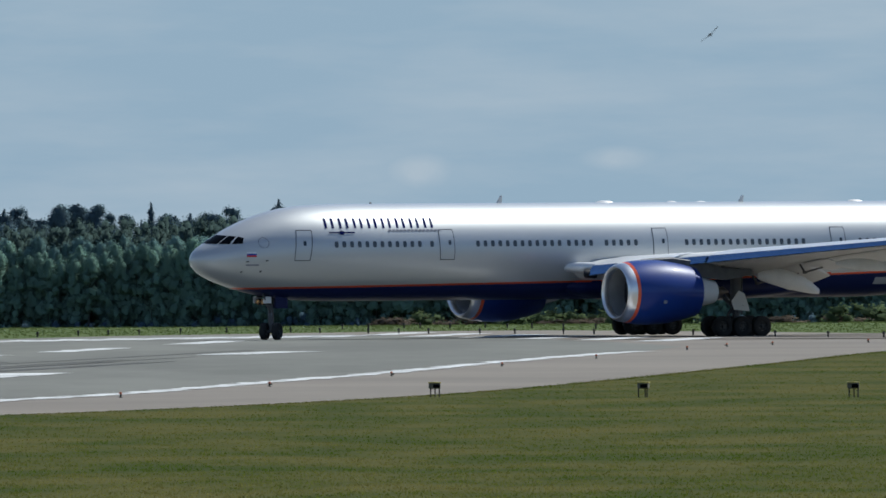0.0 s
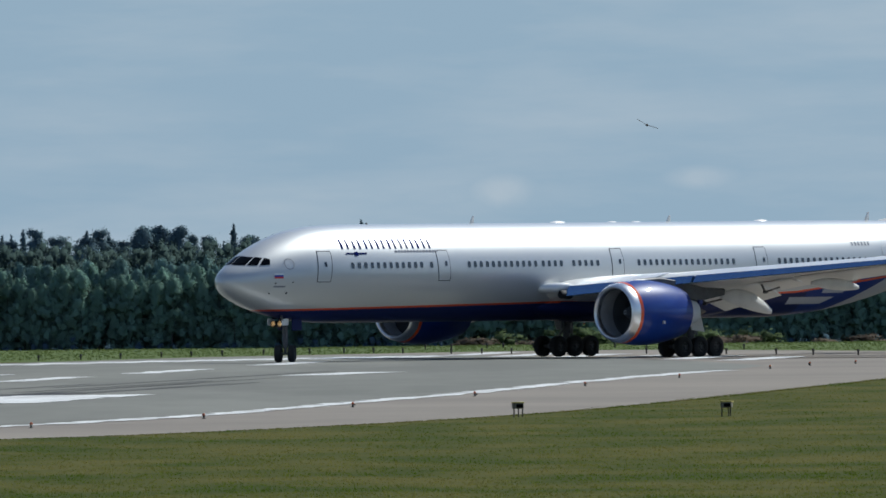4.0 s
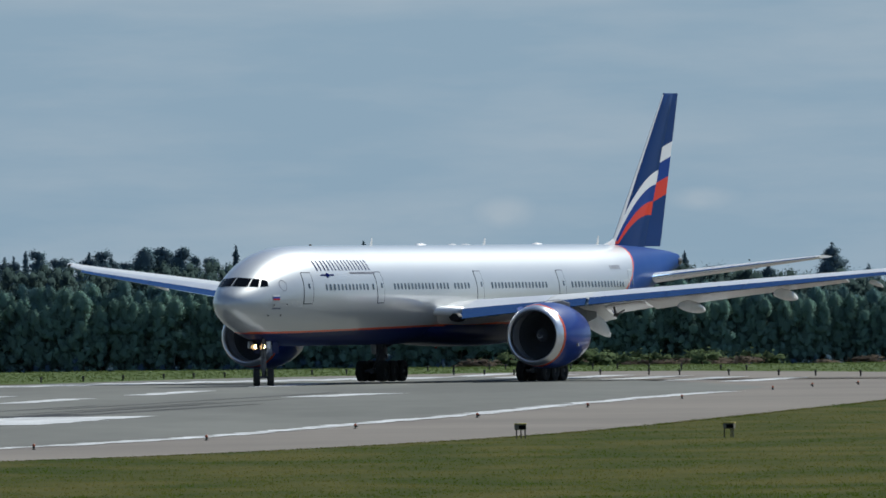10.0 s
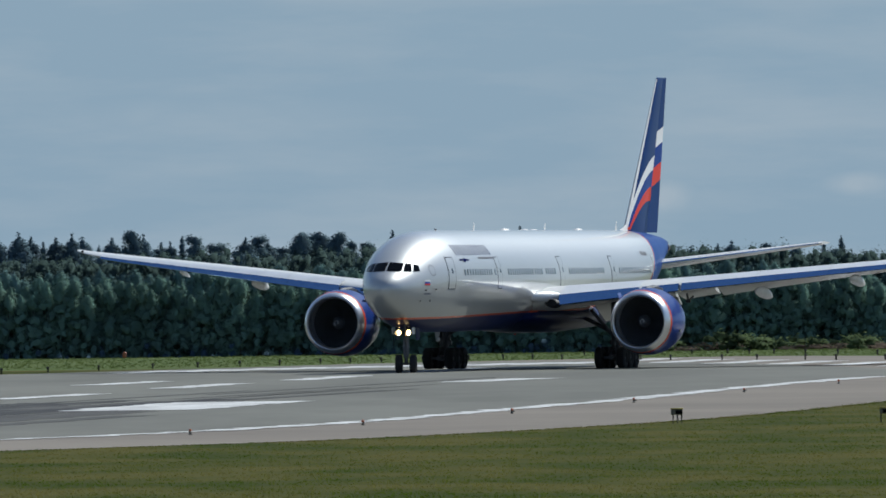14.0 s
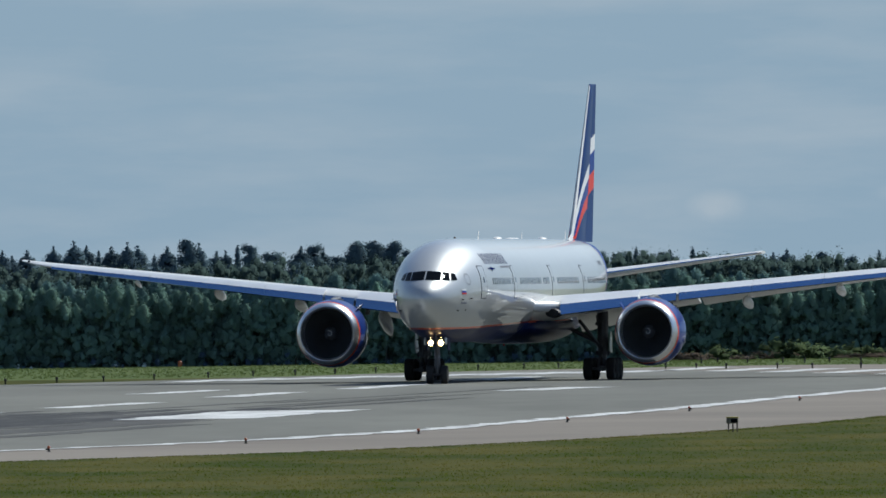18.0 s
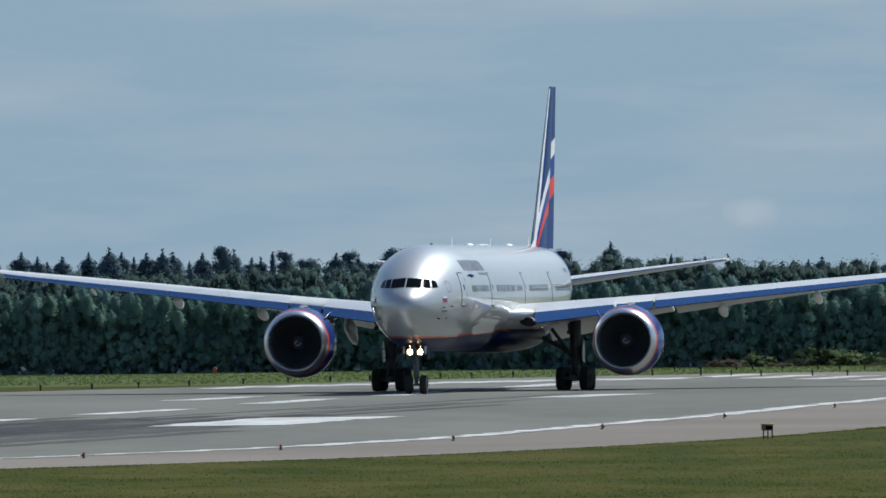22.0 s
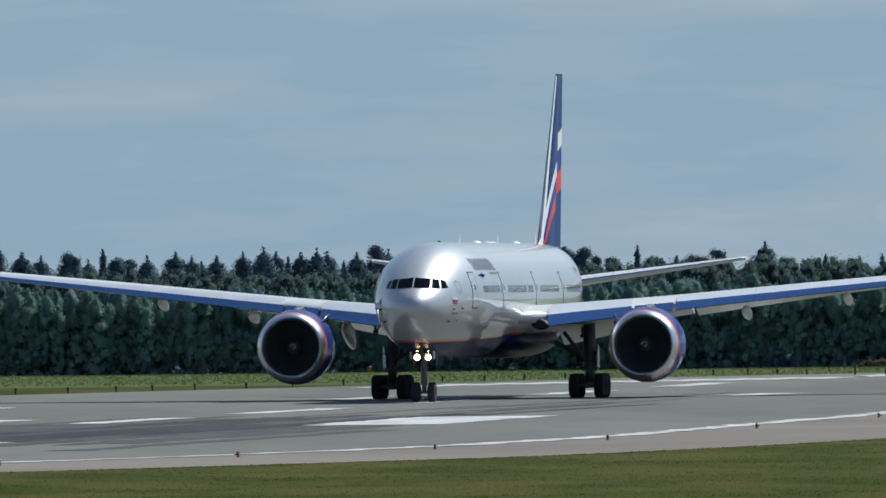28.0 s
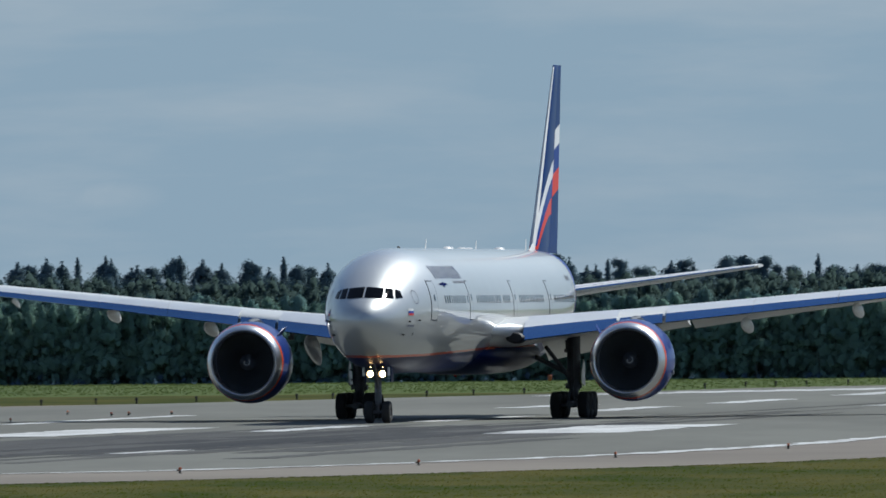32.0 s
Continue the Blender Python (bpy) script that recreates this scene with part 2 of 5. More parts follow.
def fin_paint():
    """Navy fin with a waving ribbon of white, blue and red."""
    m = material("fin_paint", (0.0015, 0.026, 0.125), 0.45, 0.0, 0.3, (0.0015, 0.029, 0.135), 0.5, 9, spec=0.05)
    g = Graph(m)
    col, sock = g.base()
    co = g.n.new("ShaderNodeTexCoord")
    sp = g.n.new("ShaderNodeSeparateXYZ")
    g.l.new(co.outputs["Object"], sp.inputs[0])
    aft = g.op("SUBTRACT", 5.89, sp.outputs["X"])
    z = sp.outputs["Z"]
    fold = g.op("ADD", 68.5, g.op("MULTIPLY", g.op("SUBTRACT", z, 11.0), 0.45))
    behind = g.op("GREATER_THAN", aft, fold)
    ahead = g.op("SUBTRACT", 1.0, behind)
    # the ribbon's foot curves up from the leading edge and steps up behind the fold
    u = g.op("MAXIMUM", g.op("SUBTRACT", aft, 62.5), 0.0)
    foot = g.op("ADD", 8.6, g.op("MULTIPLY", u, g.op("SUBTRACT", 0.72, g.op("MULTIPLY", u, 0.070))))
    wide = g.op("ADD", 0.55, g.op("MULTIPLY", u, 0.37))
    foot2 = g.op("ADD", 11.35, g.op("MULTIPLY", g.op("SUBTRACT", aft, 68.8), 0.25))
    foot = g.op("ADD", g.op("MULTIPLY", foot, ahead), g.op("MULTIPLY", foot2, behind))
    wide = g.op("ADD", g.op("MULTIPLY", wide, ahead), g.op("MULTIPLY", 3.1, behind))
    s = g.op("DIVIDE", g.op("SUBTRACT", z, foot), wide)
    col = g.mix(g.between(s, 0.0, 0.34), col, RED)
    col = g.mix(g.between(s, 0.34, 0.71), col, BLUE)
    col = g.mix(g.between(s, 0.71, 1.0), col, WHITE)
    g.l.new(col, sock)
    return m


def cowl_paint():
    """Glossy blue engine cowl."""
    return material("cowl_paint", BLUE, 0.4, 0.0, 0.5, (0.004, 0.030, 0.19), 0.7, 9, spec=0.2)


M = {}
M["silver"] = fuselage_paint()
M["fin"] = fin_paint()
M["cowl"] = cowl_paint()
M["wing"] = material("wing_grey", (0.70, 0.705, 0.70), 0.36, 0.0, 0.2, (0.63, 0.635, 0.63), 0.4, 7)
# bare metal with the blue of the mirrored sky put into its colour
M["metal"] = material("sky_tinted_metal", (0.26, 0.43, 0.68), 0.12, 1.0, 0.0, (0.23, 0.39, 0.63), 0.6, 9)
M["lip"] = material("polished_lip", (0.84, 0.85, 0.86), 0.32, 1.0, 0.0, (0.78, 0.78, 0.79), 0.6, 9)
M["orange"] = material("orange_paint", ORANGE, 0.3, 0, 0.4, None, 1, 8)
M["outline"] = material("seam", (0.02, 0.024, 0.04), 0.55, 0, 0, None, 2, 10, spec=0.1)
M["glass"] = material("dark_glass", (0.003, 0.004, 0.006), 0.03, 0.0, 0.0, (0.004, 0.005, 0.007), 2, 12, spec=0.04)
M["pane"] = material("cabin_pane", (0.03, 0.036, 0.046), 0.15, 0.0, 1.0, None, 2, 12)
M["tyre"] = material("rubber", (0.018, 0.018, 0.019), 0.85, 0, 0, (0.03, 0.029, 0.028), 3, 25)
M["rim"] = material("wheel_rim", (0.07, 0.072, 0.076), 0.5, 0.5, 0, None, 3, 20)
M["strut"] = material("gear_paint", (0.11, 0.115, 0.125), 0.45, 0.2, 0, (0.07, 0.07, 0.075), 2, 14)
M["slat_top"] = material("slat_paint", (0.78, 0.79, 0.80), 0.34, 0.3, 0.3, (0.64, 0.65, 0.66), 0.5, 8)
M["dark"] = material("duct_dark", (0.020, 0.022, 0.028), 0.55, 0.2, 0, None, 2, 12)
M["duct"] = material("duct_liner", (0.32, 0.33, 0.345), 0.5, 0.1, 0, None, 2, 12)
M["blade"] = material("fan_blade", (0.075, 0.082, 0.095), 0.6, 0.1, 0, None, 2, 12)
M["hot"] = material("burnt_metal", (0.16, 0.13, 0.11), 0.4, 0.9, 0, (0.08, 0.07, 0.07), 2, 9)
M["white"] = material("white_plastic", (0.75, 0.75, 0.74), 0.4, 0, 0.2, None, 1, 9)
M["navy"] = material("navy_letter", (0.008, 0.014, 0.09), 0.85, 0, 0, None, 1, 9, spec=0.0)
M["grey_letter"] = material("grey_letter", (0.24, 0.25, 0.29), 0.85, 0, 0, None, 1, 9, spec=0.0)
M["red"] = material("flag_red", (0.6, 0.03, 0.03), 0.4, 0, 0, None, 1, 9)
M["flag_blue"] = material("flag_blue", (0.01, 0.05, 0.35), 0.4, 0, 0, None, 1, 9)
lamp_mat = bpy.data.materials.new("lit_lamp")
lamp_mat.use_nodes = True
lamp_mat.node_tree.nodes["Principled BSDF"].inputs["Emission Color"].default_value = (1.0, 0.66, 0.30, 1)
lamp_mat.node_tree.nodes["Principled BSDF"].inputs["Emission Strength"].default_value = 22
M["lamp"] = lamp_mat
M["grass"] = material("mown_grass", (0.032, 0.043, 0.005), 0.9, 0, 0, (0.072, 0.069, 0.018), 0.16, 2.5, 0.0, stretch=(1, 0.3, 1), fine_share=0.3, spread=0.08, spec=0.05)
M["blades"] = leafy(material("grass_blades", (0.054, 0.084, 0.010), 0.85, 0, 0, (0.126, 0.116, 0.038), 0.16, 2.5, stretch=(1, 0.3, 1), spread=0.08, spec=0.05, fine_share=0.25), 0.75, 0.2)
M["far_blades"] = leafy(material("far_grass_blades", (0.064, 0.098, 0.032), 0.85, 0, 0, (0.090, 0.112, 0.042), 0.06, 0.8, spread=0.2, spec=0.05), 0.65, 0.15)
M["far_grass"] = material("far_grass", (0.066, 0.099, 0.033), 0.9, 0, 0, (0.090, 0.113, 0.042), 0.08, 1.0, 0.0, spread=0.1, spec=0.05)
M["shoulder"] = material("worn_shoulder", (0.212, 0.189, 0.164), 0.9, 0, 0, (0.176, 0.157, 0.139), 0.03, 0.35, 0.01, spread=0.1, spec=0.12)
M["asphalt"] = material("runway_asphalt", (0.164, 0.165, 0.148), 0.88, 0, 0, (0.130, 0.131, 0.119), 0.06, 0.3, 0.01, stretch=(1, 0.12, 1), spread=0.09, spec=0.15)
M["rubbered"] = material("rubber_streaks", (0.030, 0.031, 0.034), 0.85, 0, 0, (0.062, 0.063, 0.064), 0.12, 0.6, stretch=(1, 0.1, 1), spread=0.12, spec=0.15)
M["faint"] = material("faint_rubber", (0.060, 0.060, 0.061), 0.85, 0, 0, (0.100, 0.099, 0.097), 0.12, 0.6, stretch=(1, 0.1, 1), spread=0.12, spec=0.15)
M["paint"] = material("worn_white_paint", (0.66, 0.67, 0.67), 0.7, 0, 0, (0.34, 0.34, 0.34), 0.3, 1.6, spread=0.10, spec=0.15)
M["yellow"] = material("sunlit_yellow", (0.55, 0.43, 0.08), 0.6, 0, 0, (0.3, 0.25, 0.08), 3, 18)
M["post"] = material("dark_post", (0.025, 0.023, 0.02), 0.7, 0, 0, None, 4, 20)
M["box"] = material("tan_box", (0.20, 0.18, 0.13), 0.7, 0, 0, (0.12, 0.11, 0.085), 3, 18)
M["amber"] = material("amber_lens", (0.40, 0.09, 0.02), 0.3, 0, 0.3, None, 4, 20)
M["bark"] = material("bark", (0.05, 0.046, 0.042), 0.95, 0, 0, (0.085, 0.078, 0.07), 1.5, 9, spec=0.1)
# distance haze is put into these tree colours: bluer and lighter than foliage
M["spruce"] = leafy(material("hazed_spruce_needles", (0.094, 0.148, 0.182), 0.8, 0, 0, (0.105, 0.162, 0.192), 0.35, 1.2, spread=0.2, spec=0.02), 0.14, 0.06)
M["pine"] = leafy(material("hazed_pine_needles", (0.092, 0.146, 0.176), 0.8, 0, 0, (0.104, 0.162, 0.186), 0.35, 1.2, spread=0.2, spec=0.02), 0.14, 0.06)
M["birch"] = leafy(material("hazed_birch_leaves", (0.168, 0.282, 0.250), 0.75, 0, 0, (0.200, 0.320, 0.256), 0.35, 1.2, spread=0.2, spec=0.02), 0.35, 0.06)
M["aspen"] = leafy(material("hazed_aspen_leaves", (0.156, 0.264, 0.270), 0.75, 0, 0, (0.178, 0.296, 0.272), 0.35, 1.2, spread=0.2, spec=0.02), 0.35, 0.06)
# darker copy of the leaf colour, with the wood's shade painted in
M["deep"] = leafy(material("shaded_wood_leaves", (0.046, 0.075, 0.072), 0.8, 0, 0, (0.058, 0.090, 0.080), 0.35, 1.2, spread=0.2, spec=0.02), 0.2, 0.1)
# dark blue puts the shade and haze of the wood's foot into the leaves
M["young"] = leafy(material("foot_shade_needles", (0.060, 0.104, 0.140), 0.85, 0, 0, (0.076, 0.124, 0.156), 0.35, 1.2, spread=0.2, spec=0.02), 0.3, 0.06)
M["shrub"] = leafy(material("shrub_leaves", (0.085, 0.125, 0.062), 0.8, 0, 0, (0.110, 0.150, 0.072), 0.5, 3, spread=0.2, spec=0.05), 0.5, 0.05)
M["dry_shrub"] = leafy(material("dry_shrub_leaves", (0.125, 0.085, 0.075), 0.85, 0, 0, (0.10, 0.10, 0.07), 0.3, 2, spread=0.2, spec=0.05), 0.4, 0.1)
M["bird"] = material("dark_plumage", (0.02, 0.02, 0.022), 0.8, 0, 0, (0.05, 0.045, 0.04), 8, 40, spec=0.1)


# ---------------------------------------------------------------- mesh helpers
def to_mesh(name, bm, mats, smooth=True):
    me = bpy.data.meshes.new(name)
    bmesh.ops.recalc_face_normals(bm, faces=bm.faces[:])
    bm.to_mesh(me)
    bm.free()
    for m in mats if isinstance(mats, (list, tuple)) else [mats]:
        me.materials.append(m)
    if smooth:
        me.shade_smooth()
        me.set_sharp_from_angle(angle=radians(38))
    return me


def part(name, bm, mats, parent=None, label="", smooth=True, at=None):
    ob = new(name, to_mesh(name, bm, mats, smooth))
    if parent:
        ob.parent = parent
    if at is not None:
        ob.matrix_basis = at
    if label:
        tagged(ob, label)
    return ob


def loft(rings, caps=True, bm=None, mat=0):
    """Closed rings of equal length joined in order."""
    bm = bm or bmesh.new()
    vs = [[bm.verts.new(p) for p in r] for r in rings]
    for r0, r1 in zip(vs, vs[1:]):
        k = len(r0)
        for i in range(k):
            bm.faces.new((r0[i], r0[(i + 1) % k], r1[(i + 1) % k], r1[i])).material_index = mat
    if caps:
        bm.faces.new(vs[0]).material_index = mat
        bm.faces.new(vs[-1][::-1]).material_index = mat
    return bm


def turned(profile, n=40, bm=None, mat=0, caps=False):
    """A body turned about the x axis from (x, r) pairs."""
    rings = [[(x, r * math.cos(2 * math.pi * i / n), r * math.sin(2 * math.pi * i / n)) for i in range(n)] for x, r in profile]
    return loft(rings, caps, bm, mat)


def rod(p, q, r, n=12, bm=None, mat=0, r2=None):
    """A round bar from p to q."""
    bm = bm or bmesh.new()
    p, q = Vector(p), Vector(q)
    w = (q - p).normalized()
    u = w.cross(Vector((0, 0, 1)) if abs(w.z) < 0.9 else Vector((1, 0, 0))).normalized()
    v = w.cross(u)
    r2 = r if r2 is None else r2
    rings = [[tuple(c + (u * math.cos(2 * math.pi * i / n) + v * math.sin(2 * math.pi * i / n)) * k) for i in range(n)] for c, k in ((p, r), (q, r2))]
    return loft(rings, True, bm, mat)


def slab(lo, hi, bevel=0.02, bm=None, mat=0):
    """A box between two corners with chamfered edges."""
    own = bmesh.new()
    bmesh.ops.create_cube(own, size=1)
    for v in own.verts:
        v.co = Vector([(a + b) / 2 + c * (b - a) for a, b, c in zip(lo, hi, v.co)])
    if bevel:
        bmesh.ops.bevel(own, geom=own.edges[:], offset=bevel, segments=1, affect="EDGES")
    if bm is None:
        return own
    made = {v: bm.verts.new(v.co) for v in own.verts}
    for f in own.faces:
        bm.faces.new([made[v] for v in f.verts]).material_index = mat
    own.free()
    return bm


def lerp_table(table, x):
    """Smooth reading of a table of rows (x, values...)."""
    rows = table
    if x <= rows[0][0]:
        return rows[0][1:]
    if x >= rows[-1][0]:
        return rows[-1][1:]
    for i in range(len(rows) - 1):
        a, b = rows[i], rows[i + 1]
        if a[0] <= x <= b[0]:
            p = rows[i - 1] if i else a
            n = rows[i + 2] if i + 2 < len(rows) else b
            h = b[0] - a[0]
            t = (x - a[0]) / h
            out = []
            for k in range(1, len(a)):
                d = (b[k] - a[k]) / h
                s0 = (a[k] - p[k]) / (a[0] - p[0]) if p is not a else d
                s1 = (n[k] - b[k]) / (n[0] - b[0]) if n is not b else d
                m0 = 0 if s0 * d <= 0 else 2 * s0 * d / (s0 + d)
                m1 = 0 if s1 * d <= 0 else 2 * s1 * d / (s1 + d)
                t2, t3 = t * t, t * t * t
                out.append((2 * t3 - 3 * t2 + 1) * a[k] + (t3 - 2 * t2 + t) * h * m0 + (3 * t2 - 2 * t3) * b[k] + (t3 - t2) * h * m1)
            return out


def sheet(name, outline, z, mat, label, category="", kind="structure", thick=0.0):
    """A flat area with the given outline; thick gives it an edge going down."""
    bm = bmesh.new()
    top = [bm.verts.new((x, y, z)) for x, y in outline]
    bm.faces.new(top)
    if thick:
        low = [bm.verts.new((x, y, z - thick)) for x, y in outline]
        k = len(top)
        for i in range(k):
            bm.faces.new((top[i], top[(i + 1) % k], low[(i + 1) % k], low[i]))
    ob = new(name, to_mesh(name, bm, mat, False))
    return tagged(ob, label, category, "", kind)


def along(points, step):
    """Points spaced evenly on a smooth line through the given ones."""
    pts = [Vector((*p, 0)) for p in points]
    fine = []
    for i in range(len(pts) - 1):
        p0, p1, p2, p3 = pts[max(i - 1, 0)], pts[i], pts[i + 1], pts[min(i + 2, len(pts) - 1)]
        for k in range(24):
            t = k / 24
            fine.append(0.5 * ((2 * p1) + (p2 - p0) * t + (2 * p0 - 5 * p1 + 4 * p2 - p3) * t * t + (3 * p1 - p0 - 3 * p2 + p3) * t ** 3))
    fine.append(pts[-1])
    out, left = [fine[0]], step
    for a, b in zip(fine, fine[1:]):
        d = (b - a).length
        while left <= d and d > 0:
            a = a.lerp(b, left / d)
            d = (b - a).length
            out.append(a)
            left = step
        left -= d
    out.append(fine[-1])
    return [(p.x, p.y) for p in out]


# ---------------------------------------------------------------- ground
NEAR_EDGE = along([(-140, 470), (-60, 570), (-32, 612), (-26, 621), (-21, 631), (-16, 642), (-10, 656), (-6, 669), (-1, 691), (4.5, 721), (10, 763), (18.2, 846), (25.4, 922), (33, 1004), (46, 1100), (70, 1130), (320, 1060)], 6.0)
FAR_EDGE = along([(330, 1040), (90, 1110), (55, 1150), (39, 1202), (29, 1242), (18, 1276), (8, 1272), (-4, 1250), (-12, 1232), (-20, 1196), (-28, 1160), (-36, 1132), (-46, 1106), (-62, 1080), (-110, 1000), (-330, 700)], 6.0)
EDGE_LINE = along([(-75, 590), (-46, 628), (-33.5, 648), (-27.0, 657), (-19.6, 679), (-12.7, 706), (-6.4, 747), (-0.6, 804), (5.1, 861), (11.0, 931), (17.0, 993), (19.9, 1016)], 2.0)


def grass_height(x, y):
    """The field: level by the runway, falling away to the wood behind it."""
    d = max(0.0, y - 1330)
    s = min(1.0, d / 700)
    drop = -5.2 * s * s * (3 - 2 * s)
    lumps = 0.10 * noise.noise((x * 0.05, y * 0.02, 0)) * min(1, max(0, (y - 1310) / 60))
    return drop + lumps


def build_ground():
    xs = [-4000, -2000, -900, -450] + list(range(-240, 241, 12)) + [450, 900, 2000, 4000]
    ys = [-1500, -600, -200, 0, 150, 300] + list(range(360, 1320, 30)) + list(range(1320, 2200, 16)) + [2250, 2350, 2600, 3000, 3600, 4300, 4950]
    bm = bmesh.new()
    g = [[bm.verts.new((x, y, grass_height(x, y))) for x in xs] for y in ys]
    for j in range(len(ys) - 1):
        for i in range(len(xs) - 1):
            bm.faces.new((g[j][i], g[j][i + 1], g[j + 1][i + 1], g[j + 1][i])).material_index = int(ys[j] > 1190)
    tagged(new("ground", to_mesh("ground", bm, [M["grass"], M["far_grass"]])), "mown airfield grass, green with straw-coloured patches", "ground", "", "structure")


build_ground()
sheet("pavement", NEAR_EDGE + FAR_EDGE, 0.02, M["shoulder"], "worn pale concrete shoulder and taxiway beside the runway", "pavement", thick=0.06)
right_end = [(23.0, 1060), (20.5, 1110), (14, 1180), (4, 1235), (-8, 1240), (-30, 1160), (-60, 1060), (-110, 960), (-300, 640), (-150, 480)]
sheet("road_runway", EDGE_LINE + right_end, 0.026, M["asphalt"], "grey asphalt runway with worn wheel tracks", "runway")
RUN = Vector((0.112, 0.9937))


def stripe(name, cx, cy, length, width, label, z=0.044, way=RUN, mat="paint", ragged=0.0):
    """A painted bar along the runway, a few millimetres thick."""
    c, side = Vector((cx, cy)), Vector((way.y, -way.x))
    n = 25
    rng = random.Random(round(cx * 7 + cy))
    pts = []
    for sgn, order in ((1, range(n)), (-1, range(n - 1, -1, -1))):
        for i in order:
            s = (i / (n - 1) - 0.5) * length
            w = width / 2 * (1 + rng.uniform(-ragged, ragged))
            pts.append(tuple(c + way * s + side * sgn * w))
    return sheet(name, pts, z, M[mat], label, "runway marking", thick=0.003)


def ribbon(name, line, width, z, mat, label):
    bm = bmesh.new()
    rng = random.Random(4)
    pts = [Vector(p) for p in line]
    rows = []
    for i, p in enumerate(pts):
        d = (pts[min(i + 1, len(pts) - 1)] - pts[max(i - 1, 0)]).normalized()
        s = Vector((d.y, -d.x))
        w = width / 2
        # uneven sides put the look of heat shimmer into the line's shape
        a, b = p + s * w * rng.uniform(0.25, 1.7), p - s * w * rng.uniform(0.25, 1.7)
        rows.append([bm.verts.new((a.x, a.y, z)), bm.verts.new((b.x, b.y, z))])
    for r0, r1 in zip(rows, rows[1:]):
        bm.faces.new((r0[0], r0[1], r1[1], r1[0]))
    return tagged(new(name, to_mesh(name, bm, M[mat], False)), label, "runway marking", "", "structure")


ribbon("edge_line", EDGE_LINE, 1.3, 0.040, "paint", "worn white painted line along the runway edge")
stripe("touchdown_block", -15.6, 847, 49, 6.4, "large white painted block on the runway", way=Vector((0.09, 0.996)), ragged=0.13)
stripe("touchdown_block", -40.6, 856, 50, 5.6, "large white painted block on the runway", ragged=0.13)
# dashes: their two ends and width
for x0, y0, x1, y1, w in ((-26.2, 909, -22.0, 946, 1.9), (-24.4, 1021, -20.6, 1053, 1.9), (-19.3, 982, -16.0, 1022, 1.9), (-13.1, 1046, -9.6, 1087, 1.9), (-3.8, 1010, 0.9, 1037, 3.0), (-6.2, 1122, -2.9, 1161, 2.2), (-31.8, 850, -28.6, 884, 1.8), (-33.3, 731, -31.0, 747, 0.9), (-47.3, 917, -40.7, 982, 1.6)):
    d = Vector((x1 - x0, y1 - y0))
    stripe("runway_dash", (x0 + x1) / 2, (y0 + y1) / 2, d.length * 0.95, w, "white painted dash on the runway", way=d.normalized(), ragged=0.35)
for i in range(6):
    f = i / 5
    stripe("threshold_bar", 7.6 + 17.0 * f, 1236 - 98 * f, 38, 2.2, "white painted threshold bar on the runway", ragged=0.2)
# staggered bars added to fit a pale far band in the camera's view
for i in range(10):
    f = i / 9
    stripe("threshold_bar", -23.5 + 27.5 * f, 1158 + 74 * f - 22 * f * f, 26, 2.3, "white painted threshold bar on the runway", ragged=0.35)
rub = random.Random(21)
for k in range(84):
    off, length = rub.gauss(-2.0, 6.2), rub.uniform(40, 110)
    cy = rub.uniform(745, 850)
    cx = -29.5 + (cy - 790) * 0.113 + off
    stripe("rubber_streak", cx, cy, length, rub.uniform(0.7, 2.4), "dark tyre rubber worn into the runway", 0.031 + 0.0001 * k, mat="rubbered" if abs(off) < 6 and k % 3 else "faint", ragged=0.4)


for k in range(8):
    cy, off = rub.uniform(860, 1000), rub.gauss(0, 3.5)
    stripe("rubber_streak", -15.5 + (cy - 900) * 0.112 + off, cy, rub.uniform(70, 150), rub.uniform(0.2, 0.6), "faint tyre rubber on the runway", 0.0395 + 0.0001 * k, mat="faint", ragged=0.5)


# ---------------------------------------------------------------- airliner
A0 = 5.89          # the nose lies this far ahead of the nose wheel


def X(a):
    """From metres behind the nose to the airliner's own x."""
    return A0 - a


# a, half width, bottom, top
HULL = [(0.0, 0.03, 5.02, 5.08), (0.12, 0.40, 4.70, 5.42), (0.4, 0.75, 4.40, 5.74), (0.9, 1.13, 4.06, 6.08), (1.7, 1.52, 3.70, 6.55), (2.6, 1.82, 3.39, 7.05),
        (3.5, 2.07, 3.13, 7.46), (4.6, 2.33, 2.88, 7.86), (6.2, 2.65, 2.63, 8.28), (8.2, 2.91, 2.47, 8.53), (10.5, 3.06, 2.42, 8.61), (13, 3.1, 2.42, 8.62), (49, 3.1, 2.42, 8.62),
        (53, 3.07, 2.62, 8.62), (57, 2.88, 3.15, 8.61), (61, 2.42, 4.0, 8.57), (65, 1.75, 5.05, 8.47), (68.5, 1.06, 6.0, 8.3), (71.5, 0.46, 6.72, 8.1), (73.1, 0.16, 7.1, 7.9)]


def hull_y(a, z):
    """Half width of the hull at a height."""
    w, lo, hi = lerp_table(HULL, a)
    f = (z - (lo + hi) / 2) / ((hi - lo) / 2)
    return w * math.sqrt(max(0.0, 1 - f * f))


def hull_a(y, z):
    """Where the nose's skin lies at a place of its front view."""
    lo, hi = 0.0, 9.0
    for _ in range(40):
        mid = (lo + hi) / 2
        if hull_y(mid, z) < abs(y):
            lo = mid
        else:
            hi = mid
    return hi


airliner = new("airliner")
tagged(airliner, "silver wide-body twin-engine airliner with navy belly rolling on its wheels", "airplane")


